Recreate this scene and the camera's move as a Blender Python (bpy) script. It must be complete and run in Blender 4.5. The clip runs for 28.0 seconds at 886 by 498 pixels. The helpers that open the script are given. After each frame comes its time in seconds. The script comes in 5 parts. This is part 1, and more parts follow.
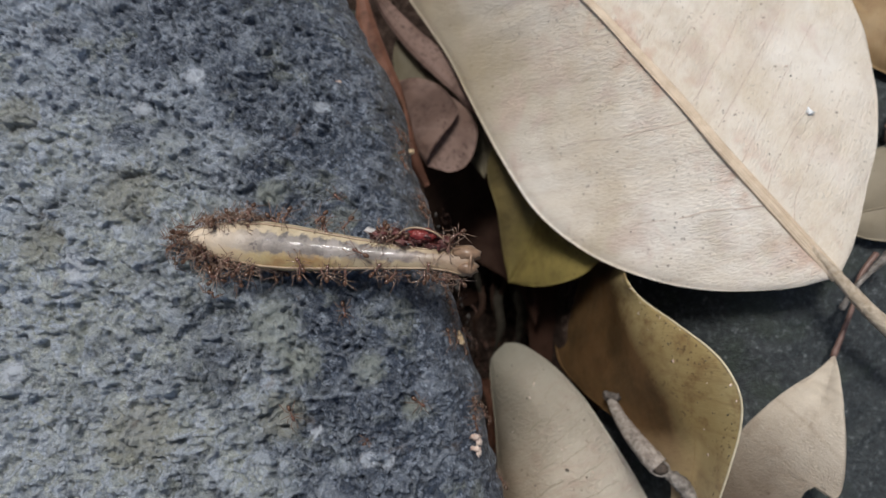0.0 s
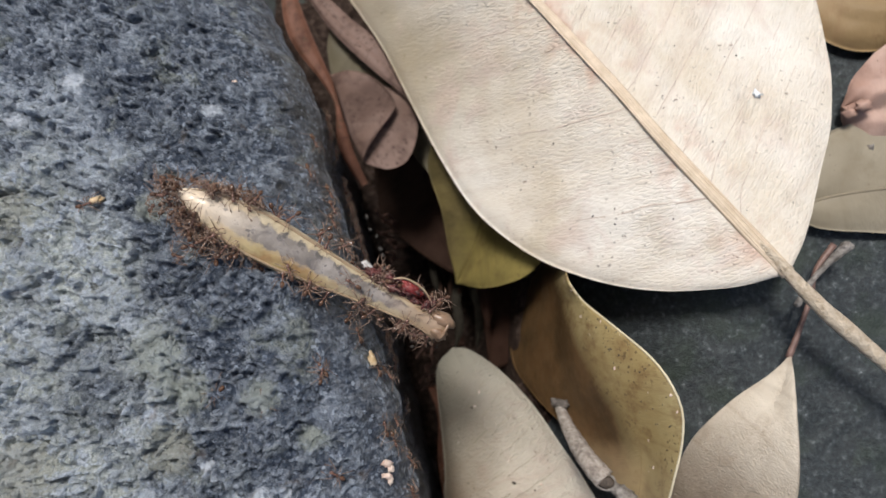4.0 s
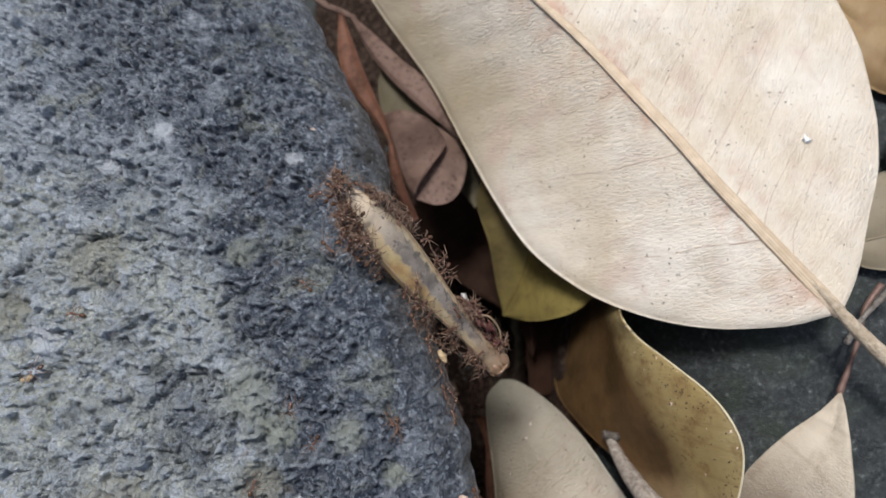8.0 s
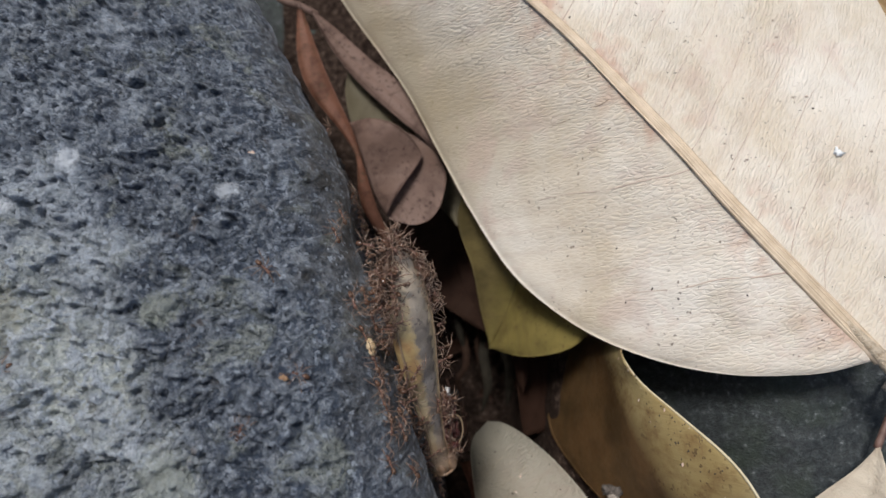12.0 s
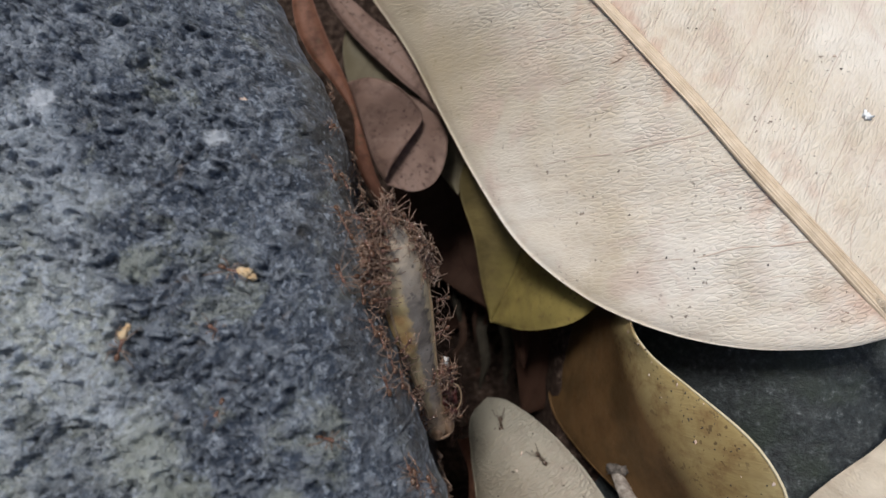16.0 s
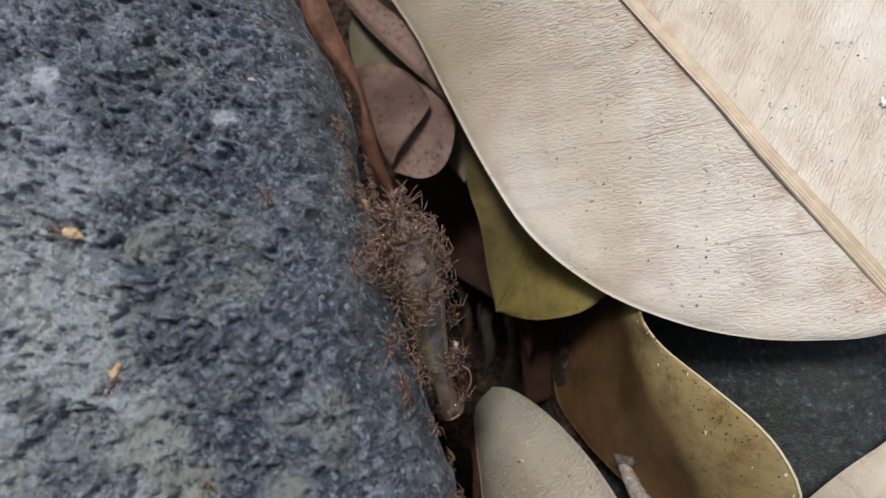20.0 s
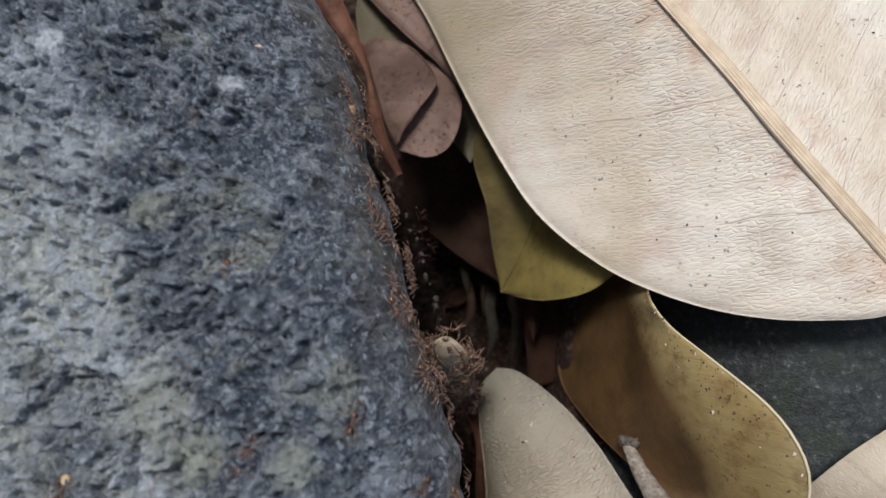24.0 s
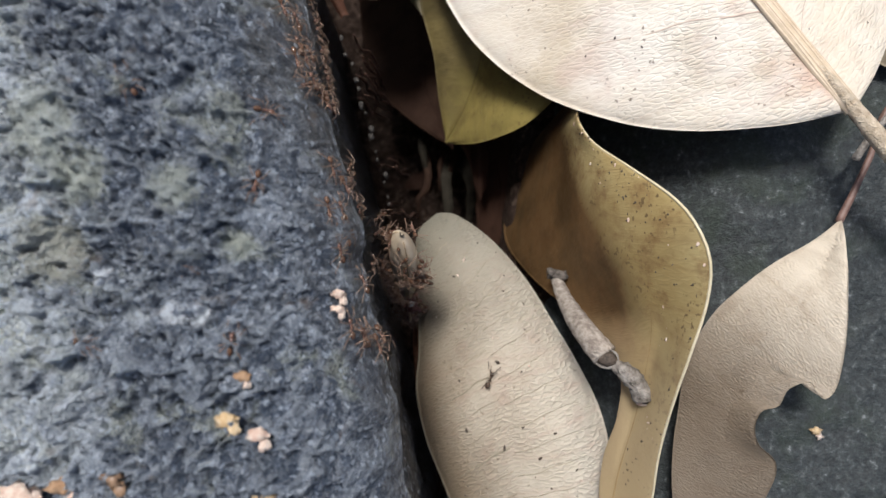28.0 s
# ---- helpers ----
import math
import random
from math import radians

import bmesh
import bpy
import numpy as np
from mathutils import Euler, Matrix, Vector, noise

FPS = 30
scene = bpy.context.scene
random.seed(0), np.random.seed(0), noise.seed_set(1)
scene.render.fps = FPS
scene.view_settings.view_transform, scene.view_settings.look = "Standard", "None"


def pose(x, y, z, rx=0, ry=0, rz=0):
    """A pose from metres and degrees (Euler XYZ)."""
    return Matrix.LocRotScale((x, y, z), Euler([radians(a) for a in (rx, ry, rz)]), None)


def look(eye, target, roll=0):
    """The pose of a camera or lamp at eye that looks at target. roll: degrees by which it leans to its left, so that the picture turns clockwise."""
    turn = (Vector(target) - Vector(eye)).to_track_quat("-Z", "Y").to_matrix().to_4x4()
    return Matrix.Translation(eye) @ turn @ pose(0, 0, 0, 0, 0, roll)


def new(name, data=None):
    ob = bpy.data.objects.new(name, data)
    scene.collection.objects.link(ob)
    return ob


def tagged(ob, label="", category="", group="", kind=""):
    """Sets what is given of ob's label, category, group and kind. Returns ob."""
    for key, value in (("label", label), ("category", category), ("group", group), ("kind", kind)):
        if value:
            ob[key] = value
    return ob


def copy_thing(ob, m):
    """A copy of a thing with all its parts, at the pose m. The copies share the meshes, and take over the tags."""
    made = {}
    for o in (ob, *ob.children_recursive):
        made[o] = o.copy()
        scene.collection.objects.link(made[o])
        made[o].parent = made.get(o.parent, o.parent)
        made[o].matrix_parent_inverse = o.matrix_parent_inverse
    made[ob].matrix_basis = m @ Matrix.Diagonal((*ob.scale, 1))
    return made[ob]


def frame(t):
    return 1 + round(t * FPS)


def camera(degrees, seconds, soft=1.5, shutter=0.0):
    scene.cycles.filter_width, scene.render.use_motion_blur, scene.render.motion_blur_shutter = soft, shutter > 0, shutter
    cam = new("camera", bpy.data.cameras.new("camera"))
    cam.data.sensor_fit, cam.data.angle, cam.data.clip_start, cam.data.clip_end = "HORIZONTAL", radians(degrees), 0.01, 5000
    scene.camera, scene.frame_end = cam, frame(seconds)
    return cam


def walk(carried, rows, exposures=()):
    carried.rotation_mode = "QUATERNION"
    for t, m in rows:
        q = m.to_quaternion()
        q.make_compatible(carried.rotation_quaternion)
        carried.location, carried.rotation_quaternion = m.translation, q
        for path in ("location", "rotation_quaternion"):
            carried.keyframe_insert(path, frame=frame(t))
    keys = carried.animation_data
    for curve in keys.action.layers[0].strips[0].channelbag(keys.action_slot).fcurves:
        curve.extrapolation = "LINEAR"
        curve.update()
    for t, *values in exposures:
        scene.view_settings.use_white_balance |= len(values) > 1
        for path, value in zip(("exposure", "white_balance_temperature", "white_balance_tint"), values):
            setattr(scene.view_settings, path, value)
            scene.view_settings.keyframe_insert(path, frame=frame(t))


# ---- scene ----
# lengths below are in millimetres; MM turns them into metres
MM = 0.001
cam = camera(66.0, 28.0)
cam.data.dof.use_dof = True
cam.data.dof.focus_distance = 0.075
cam.data.dof.aperture_fstop = 36.0
# seconds, place in mm, turn in degrees; the camera looks down on the stone's edge
PATH = [
    (0, 0, 0, 140.17, 3.258, 2.141, 2.236),
    (0.5, -2.3, 1.12, 140.14, 3.321, 2.677, 2.326),
    (1, -4.73, 1.05, 140.3, 3.129, 3.236, 2.316),
    (1.5, -3.17, 1.72, 140.18, 2.607, 3.256, 2.085),
    (2, -2.44, 1.72, 140.66, 2.63, 3.575, 2.112),
    (2.5, -1.52, 1.65, 140.41, 2.637, 3.346, 1.798),
    (3, -1.8, 1.05, 139.52, 2.492, 3.308, 1.806),
    (3.5, 3.03, 1.45, 135.75, 1.867, 3.392, 1.137),
    (4, 11.67, 3.57, 133.01, 1.863, 2.998, 0.328),
    (4.5, 10.9, -2.41, 134.52, 1.916, 3.247, 0.427),
    (6.5, 8.46, -0.89, 139.16, 3.037, 3.365, 0.675),
    (7, 9.83, 0.14, 138.82, 2.975, 3.267, 0.547),
    (7.5, 8.04, 1.74, 138.88, 3.087, 3.062, 0.609),
    (8, 3.38, 6.42, 137.08, 3.294, 3.142, 0.514),
    (8.5, 1.25, 10.17, 133.91, 3.116, 3.029, 0.455),
    (9, 3.14, 12.68, 132.98, 3.262, 2.982, 0.195),
    (9.5, 4.02, 14.04, 131.19, 3.273, 3.04, 0.082),
    (10, 5.52, 13.61, 127.76, 2.694, 3.208, -0.107),
    (10.5, 5.98, 13.58, 124.13, 2.453, 2.986, -0.283),
    (11, 4.26, 12.18, 123.24, 2.393, 2.808, -0.145),
    (11.5, 4.01, 13.12, 122.91, 2.326, 2.758, -0.203),
    (12, 5.85, 13.23, 122.99, 2.267, 2.962, -0.326),
    (12.5, 5.57, 12.96, 122.57, 2.295, 2.833, -0.349),
    (14.5, 5.28, 12.62, 118.85, 1.05, 2.563, 0.326),
    (15, 4.59, 11.58, 118.56, 1.254, 2.349, 0.515),
    (15.5, 4.5, 10.83, 117.99, 1.261, 2.145, 0.662),
    (16, 4.1, 10.67, 118.01, 1.141, 2.132, 0.586),
    (16.5, 4.21, 11.09, 118.08, 1.202, 2.271, 0.549),
    (17, 3.91, 11.27, 117.84, 0.943, 2.145, 0.609),
    (17.5, 3.59, 10.5, 117.55, 0.766, 2.089, 0.906),
    (18, 3.59, 10.29, 117.27, 0.599, 2.13, 0.956),
    (18.5, 3.24, 9.84, 116.92, 0.544, 1.988, 0.954),
    (19, 2.84, 9.8, 116.85, 0.665, 1.856, 0.979),
    (19.5, 3.2, 9.69, 117.22, 0.73, 2.127, 0.996),
    (20, 3.05, 9.84, 116.93, 0.604, 2.099, 1.081),
    (20.5, 2.53, 9.87, 116.95, 0.482, 2.158, 1.142),
    (21, 2.93, 9.35, 116.79, 0.402, 2.325, 1.121),
    (21.5, 2.32, 8.92, 116.3, 0.303, 2.192, 1.354),
    (22, 2.54, 9.08, 115.87, 0.103, 2.121, 1.341),
    (22.5, 2.75, 8, 115.47, 0.018, 1.929, 1.477),
    (24.5, 2.23, 7.72, 116.23, 0.029, 2.147, 1.75),
    (25, 3.17, 7.14, 116.36, -0.079, 2.098, 1.778),
    (25.5, 10.35, 4.05, 117.89, -0.275, 2.505, 2.365),
    (26, 13.67, -5.78, 117.1, -1.814, 3.08, 3.109),
    (26.5, 13.68, -11.08, 116.7, -2.378, 2.678, 3.703),
    (27, 13.67, -11.17, 116.21, -2.365, 2.652, 3.691),
    (27.5, 13.56, -10.92, 116.17, -2.289, 2.683, 3.626),
    (28, 13.37, -11, 116.06, -2.108, 2.89, 3.687),
]
# the camera opens up at the start, on the bright leaf's return and at the end
EXPOSURE = [(0, 0.62), (1.0, 0.68), (2.0, 0.67), (3.0, 1.0), (4.2, 1.0), (6.5, 0.85), (8.0, 0.88), (9.0, 0.83), (11.0, 0.76), (20.0, 0.72), (25.0, 0.82), (26.2, 1.09), (28, 1.2)]
walk(cam, [(t, pose(x * MM, y * MM, z * MM, a, b, c)) for t, x, y, z, a, b, c in PATH], EXPOSURE)

# ---- light: an overcast sky with a wide soft sun behind the cloud ----
world = bpy.data.worlds.new("sky")
scene.world = world
world.use_nodes = True
wt = world.node_tree
sky = wt.nodes.new("ShaderNodeTexSky")
sky.sky_type = "NISHITA"
sky.sun_disc = False
sky.sun_elevation, sky.sun_rotation = radians(62), radians(-18)
sky.air_density, sky.dust_density = 1.0, 4.0
wt.links.new(sky.outputs[0], wt.nodes["Background"].inputs[0])
wt.nodes["Background"].inputs[1].default_value = 0.052
sun_data = bpy.data.lights.new("sun", "SUN")
sun_data.energy, sun_data.angle, sun_data.color = 1.75, radians(12), (1.0, 0.99, 0.972)
sun = new("sun", sun_data)
sun.matrix_world = look((-0.14, 0.44, 0.88), (0, 0, 0))

rng = np.random.default_rng(7)


# ---- materials ----
class Nodes:
    """A short way to write node materials. Coordinates are in millimetres."""

    def __init__(self, name):
        self.mat = bpy.data.materials.new(name)
        self.mat.use_nodes = True
        self.tree = self.mat.node_tree
        self.bsdf = self.tree.nodes["Principled BSDF"]
        self.out = self.tree.nodes["Material Output"]

    def put(self, kind, **sockets):
        n = self.tree.nodes.new(kind)
        for key, v in sockets.items():
            self.set(n.inputs[key.replace("_", " ")], v)
        return n

    def set(self, socket, v):
        if isinstance(v, bpy.types.NodeSocket):
            self.tree.links.new(v, socket)
        elif isinstance(v, tuple) and len(v) == 3 and socket.type == "RGBA":
            socket.default_value = (*v, 1)
        else:
            socket.default_value = v

    def place(self, scale=(1, 1, 1), turn=0.0, uv=False):
        if uv:
            co = self.tree.nodes.new("ShaderNodeUVMap").outputs[0]
        else:
            co = self.tree.nodes.new("ShaderNodeTexCoord").outputs["Object"]
        m = self.put("ShaderNodeMapping", Vector=co)
        k = 1.0 if uv else 1000.0
        m.inputs["Scale"].default_value = tuple(k * s for s in scale)
        m.inputs["Rotation"].default_value = (0, 0, radians(turn))
        return m.outputs[0]

    def noise(self, at, scale, detail=3.0, rough=0.55, warp=0.0):
        n = self.put("ShaderNodeTexNoise", Vector=at, Scale=scale, Detail=detail, Roughness=rough, Distortion=warp)
        return n.outputs[0]

    def cells(self, at, scale, feature="F1"):
        n = self.put("ShaderNodeTexVoronoi", Vector=at, Scale=scale)
        n.feature = feature
        return n.outputs["Distance"]

    def chips(self, at, scale, warp=0.5):
        """Irregular flakes: a random value for each."""
        w = self.put("ShaderNodeTexNoise", Vector=at, Scale=scale * 1.7, Detail=3.0)
        add = self.put("ShaderNodeVectorMath")
        add.operation = "MULTIPLY_ADD"
        self.set(add.inputs[0], w.outputs["Color"]), self.set(add.inputs[2], at)
        add.inputs[1].default_value = (warp / scale,) * 3
        v = self.put("ShaderNodeTexVoronoi", Vector=add.outputs[0], Scale=scale)
        sep = self.put("ShaderNodeSeparateColor", Color=v.outputs["Color"])
        return sep.outputs[0]

    def ramp(self, fac, *stops):
        n = self.put("ShaderNodeValToRGB", Fac=fac)
        el = n.color_ramp.elements
        while len(el) < len(stops):
            el.new(0.5)
        for e, (pos, c) in zip(el, stops):
            e.position = pos
            e.color = (*c, 1) if isinstance(c, tuple) else (c, c, c, 1)
        return n.outputs[0]

    def mix(self, fac, a, b, blend="MIX"):
        n = self.tree.nodes.new("ShaderNodeMix")
        n.data_type, n.blend_type = "RGBA", blend
        self.set(n.inputs[0], fac), self.set(n.inputs[6], a), self.set(n.inputs[7], b)
        return n.outputs[2]

    def math(self, op, a, b=0.0):
        n = self.tree.nodes.new("ShaderNodeMath")
        n.operation = op
        self.set(n.inputs[0], a), self.set(n.inputs[1], b)
        return n.outputs[0]

    def split(self, at):
        n = self.put("ShaderNodeSeparateXYZ", Vector=at)
        return n.outputs

    def bump(self, height, strength=0.5, depth=0.1, normal=None):
        n = self.put("ShaderNodeBump", Height=height, Strength=strength, Distance=depth * MM)
        if normal is not None:
            self.set(n.inputs["Normal"], normal)
        return n.outputs[0]

    def done(self, color, rough=0.6, normal=None, **more):
        self.set(self.bsdf.inputs["Base Color"], color)
        self.set(self.bsdf.inputs["Roughness"], rough)
        if normal is not None:
            self.set(self.bsdf.inputs["Normal"], normal)
        for key, v in more.items():
            self.set(self.bsdf.inputs[key.replace("_", " ")], v)
        return self.mat


PALE_CRUST, OCHRE_CRUST, GREEN_CRUST = (0.80, 0.83, 0.86), (0.43, 0.41, 0.31), (0.48, 0.50, 0.42)
# patches of lichen: place and radius in mm
WHITES = [(-45.4, 0.8, 2.0, PALE_CRUST), (-41.2, 20.3, 1.4, PALE_CRUST), (-35.2, 25.2, 1.3, PALE_CRUST), (-19.3, 22.0, 1.0, PALE_CRUST), (-10.4, -19.6, 1.2, PALE_CRUST),
          (-8.4, -19.6, 1.0, PALE_CRUST), (-16.5, -17.1, 0.9, PALE_CRUST), (-52, -12, 1.4, PALE_CRUST), (-40.6, 9.5, 4.2, OCHRE_CRUST), (-49.9, 3.2, 3.2, OCHRE_CRUST),
          (-57, 19.3, 3.0, OCHRE_CRUST), (-20.6, -15.2, 3.0, OCHRE_CRUST), (-36.8, -18.4, 5.0, OCHRE_CRUST), (-22, -5.2, 3.6, GREEN_CRUST), (-18.2, -9.0, 2.6, GREEN_CRUST),
          (-23.5, 10.3, 2.0, GREEN_CRUST), (-10.8, -9.6, 2.2, GREEN_CRUST), (-5.7, -14.2, 1.4, GREEN_CRUST)]


def stone_material():
    n = Nodes("dark weathered stone")
    at = n.place()
    warped = n.place((1.0, 0.8, 1.0), 25)
    grain = n.noise(warped, 0.75, 6, 0.66)
    grit = n.noise(at, 2.1, 4, 0.7)
    fine = n.noise(at, 4.2, 3, 0.65)
    mid = n.noise(at, 0.10, 5, 0.65)
    chip = n.chips(at, 0.75, 1.0)
    chip2 = n.chips(at, 1.9, 0.9)
    tone = n.math("ADD", n.math("MULTIPLY", grain, 0.40), n.math("MULTIPLY", grit, 0.40))
    tone = n.math("ADD", tone, n.math("ADD", n.math("MULTIPLY", chip, 0.08), n.math("MULTIPLY", chip2, 0.12)))
    col = n.ramp(tone, (0.36, (0.265, 0.312, 0.375)), (0.50, (0.43, 0.485, 0.555)), (0.56, (0.51, 0.555, 0.61)), (0.63, (0.74, 0.77, 0.80)))
    flake = n.ramp(n.math("ADD", chip2, n.math("MULTIPLY", n.math("SUBTRACT", grain, 0.5), 1.6)), (0.60, 0.0), (0.70, 1.0))
    col = n.mix(n.math("MULTIPLY", flake, 0.5), col, (0.50, 0.53, 0.56))
    # lichen grows in one wide ragged patch
    x, y, z = n.split(at)
    far = n.math("ADD", n.math("POWER", n.math("DIVIDE", n.math("ADD", x, 54.0), 38.0), 2.0), n.math("POWER", n.math("DIVIDE", n.math("ADD", y, 14.0), 40.0), 2.0))
    wide = n.math("ADD", n.math("POWER", n.math("DIVIDE", n.math("ADD", x, 62.0), 46.0), 2.0), n.math("POWER", n.math("DIVIDE", n.math("ADD", y, 3.0), 62.0), 2.0))
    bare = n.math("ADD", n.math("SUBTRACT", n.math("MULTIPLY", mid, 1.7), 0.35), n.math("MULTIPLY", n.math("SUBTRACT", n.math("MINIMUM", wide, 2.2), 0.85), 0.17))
    # darker and bluer towards the rim, with less pale crust
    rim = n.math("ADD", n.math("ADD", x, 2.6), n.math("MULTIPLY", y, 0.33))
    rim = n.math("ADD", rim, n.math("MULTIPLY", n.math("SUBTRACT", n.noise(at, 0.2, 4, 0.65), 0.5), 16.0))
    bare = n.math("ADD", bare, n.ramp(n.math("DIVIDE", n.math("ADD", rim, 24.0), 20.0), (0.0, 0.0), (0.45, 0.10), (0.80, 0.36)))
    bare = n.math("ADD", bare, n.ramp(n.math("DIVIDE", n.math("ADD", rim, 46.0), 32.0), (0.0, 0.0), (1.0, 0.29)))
    # mask for the darker, bluer colours
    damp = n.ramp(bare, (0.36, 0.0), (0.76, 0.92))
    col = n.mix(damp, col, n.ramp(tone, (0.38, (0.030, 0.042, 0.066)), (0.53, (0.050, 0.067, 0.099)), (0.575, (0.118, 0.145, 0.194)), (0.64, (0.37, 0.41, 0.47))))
    dry = n.math("SUBTRACT", 1.0, n.math("MULTIPLY", damp, 0.8))
    col = n.mix(n.math("MULTIPLY", n.math("MULTIPLY", flake, 0.25), dry), col, (0.30, 0.33, 0.37))
    patch = n.ramp(n.math("ADD", far, n.math("MULTIPLY", n.math("SUBTRACT", n.noise(at, 0.10, 4, 0.6), 0.5), 3.0)), (0.2, 1.0), (1.5, 0.0))
    lichen = n.math("MULTIPLY", patch, n.ramp(n.noise(at, 0.5, 6, 0.75), (0.37, 0.0), (0.51, 0.9)))
    col = n.mix(lichen, col, n.ramp(n.noise(at, 2.0, 4, 0.75), (0.38, (0.37, 0.39, 0.325)), (0.50, (0.57, 0.59, 0.51)), (0.60, (0.78, 0.79, 0.72))))
    pale = n.math("MULTIPLY", n.ramp(n.noise(at, 0.32, 3, 0.6), (0.56, 0.0), (0.66, 0.6)), n.ramp(wide, (0.25, 1.0), (1.3, 0.05)))
    col = n.mix(n.math("MULTIPLY", pale, n.ramp(fine, (0.38, 0.0), (0.50, 1.0))), col, (0.50, 0.53, 0.56))
    # fine crust: small hard-edged flakes and dark specks
    chip3 = n.chips(at, 3.2, 0.8)
    chip4 = n.chips(n.place((1, 1, 1), 57), 1.5, 1.3)
    col = n.mix(n.ramp(chip3, (0.68, 0.0), (0.72, 0.20)), col, n.mix(0.5, col, (0.78, 0.80, 0.80)))
    col = n.mix(n.ramp(chip3, (0.14, 0.20), (0.18, 0.0)), col, n.mix(0.75, col, (0.03, 0.035, 0.045)))
    col = n.mix(n.ramp(chip4, (0.84, 0.0), (0.87, 0.34)), col, n.mix(0.5, col, (0.80, 0.82, 0.83)))
    col = n.mix(n.ramp(chip4, (0.09, 0.25), (0.12, 0.0)), col, n.mix(0.75, col, (0.03, 0.035, 0.045)))
    # thin raised crests painted pale as if lit; yellowish lichen spots
    crest_lit = n.tree.nodes.new("ShaderNodeAttribute")
    crest_lit.attribute_name = "crest_lit"
    crest = n.math("ADD", crest_lit.outputs["Fac"], n.math("MULTIPLY", n.math("SUBTRACT", grit, 0.5), 0.5))
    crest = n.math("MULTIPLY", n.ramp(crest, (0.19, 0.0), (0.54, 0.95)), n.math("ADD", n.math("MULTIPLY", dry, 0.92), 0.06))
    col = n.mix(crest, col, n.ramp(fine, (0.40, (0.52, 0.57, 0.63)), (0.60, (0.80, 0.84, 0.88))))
    moss = n.math("MULTIPLY", n.ramp(n.noise(at, 0.19, 4, 0.6, 0.4), (0.57, 0.0), (0.66, 0.65)), n.ramp(rim, (-0.08, 1.0), (0.0, 0.3)))
    col = n.mix(n.math("MULTIPLY", moss, n.ramp(fine, (0.34, 0.3), (0.52, 1.0))), col, n.ramp(grit, (0.40, (0.22, 0.23, 0.18)), (0.60, (0.50, 0.515, 0.43))))
    # a brown film of dirt clings to the rounded rim
    film_shade = n.math("ADD", n.math("DIVIDE", n.math("ADD", rim, 8.0), 12.0), n.math("MULTIPLY", n.math("SUBTRACT", n.noise(at, 0.45, 4, 0.7), 0.5), 1.3))
    film_shade = n.math("MULTIPLY", n.ramp(film_shade, (0.25, 0.0), (0.75, 0.85)), n.ramp(n.math("DIVIDE", n.math("ADD", y, 20.0), 40.0), (0.1, 0.45), (0.8, 1.0)))
    # lower wall: shade of the gap painted in with the same brown
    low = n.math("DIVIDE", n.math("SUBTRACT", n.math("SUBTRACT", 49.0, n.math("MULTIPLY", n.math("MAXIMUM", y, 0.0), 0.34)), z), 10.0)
    film_shade = n.math("MAXIMUM", film_shade, n.ramp(n.math("ADD", low, n.math("MULTIPLY", n.math("SUBTRACT", mid, 0.5), 1.5)), (0.0, 0.0), (0.8, 0.8)))
    col = n.mix(film_shade, col, n.ramp(n.noise(at, 0.6, 4, 0.6), (0.40, (0.037, 0.033, 0.028)), (0.56, (0.063, 0.056, 0.047)), (0.68, (0.16, 0.145, 0.125))))
    # larger ragged flakes of pale crust
    chip6 = n.chips(n.place((1, 1, 1), 70), 0.62, 1.5)
    ragged = n.math("ADD", chip6, n.math("MULTIPLY", n.math("SUBTRACT", grit, 0.5), 0.7))
    col = n.mix(n.math("MULTIPLY", n.ramp(ragged, (0.80, 0.0), (0.90, 0.55)), n.math("ADD", n.math("MULTIPLY", dry, 0.75), 0.12)), col, (0.50, 0.54, 0.58))
    # tiny bright grains all over
    chip5 = n.chips(n.place((1, 1, 1), 21), 2.4, 0.7)
    col = n.mix(n.ramp(chip5, (0.94, 0.0), (0.955, 0.5)), col, (0.60, 0.66, 0.73))
    # crusts of white lichen, and ochre ones
    for cx, cy, cr, tint in WHITES:
        d2 = n.math("ADD", n.math("POWER", n.math("SUBTRACT", x, cx), 2.0), n.math("POWER", n.math("SUBTRACT", y, cy), 2.0))
        d2 = n.math("ADD", n.math("DIVIDE", d2, cr * cr), n.math("MULTIPLY", n.math("SUBTRACT", grit, 0.5), 2.4))
        col = n.mix(n.ramp(d2, (0.35, 0.95 if tint[2] > 0.5 else 0.6), (1.0, 0.0)), col, tint)
    rust = n.ramp(n.noise(at, 0.30, 3, 0.6, 0.6), (0.64, 0.0), (0.74, 0.5))
    col = n.mix(rust, col, (0.19, 0.13, 0.085))
    # the whole rock leans to blue
    blue = n.put("ShaderNodeVectorMath")
    blue.operation = "MULTIPLY"
    n.set(blue.inputs[0], col)
    blue.inputs[1].default_value = (0.965, 1.0, 1.055)
    col = blue.outputs[0]
    h = n.math("ADD", n.math("MULTIPLY", grain, 0.8), n.math("ADD", n.math("MULTIPLY", grit, 0.50), n.math("MULTIPLY", fine, 0.34)))
    h = n.math("ADD", h, n.math("ADD", n.math("MULTIPLY", chip, 0.20), n.math("MULTIPLY", chip2, 0.10)))
    h = n.math("ADD", h, n.math("ADD", n.math("MULTIPLY", chip3, 0.22), n.math("MULTIPLY", chip4, 0.22)))
    return n.done(col, n.ramp(fine, (0.34, 0.22), (0.62, 0.66)), n.bump(h, 1.0, 1.15), Specular_IOR_Level=0.34)


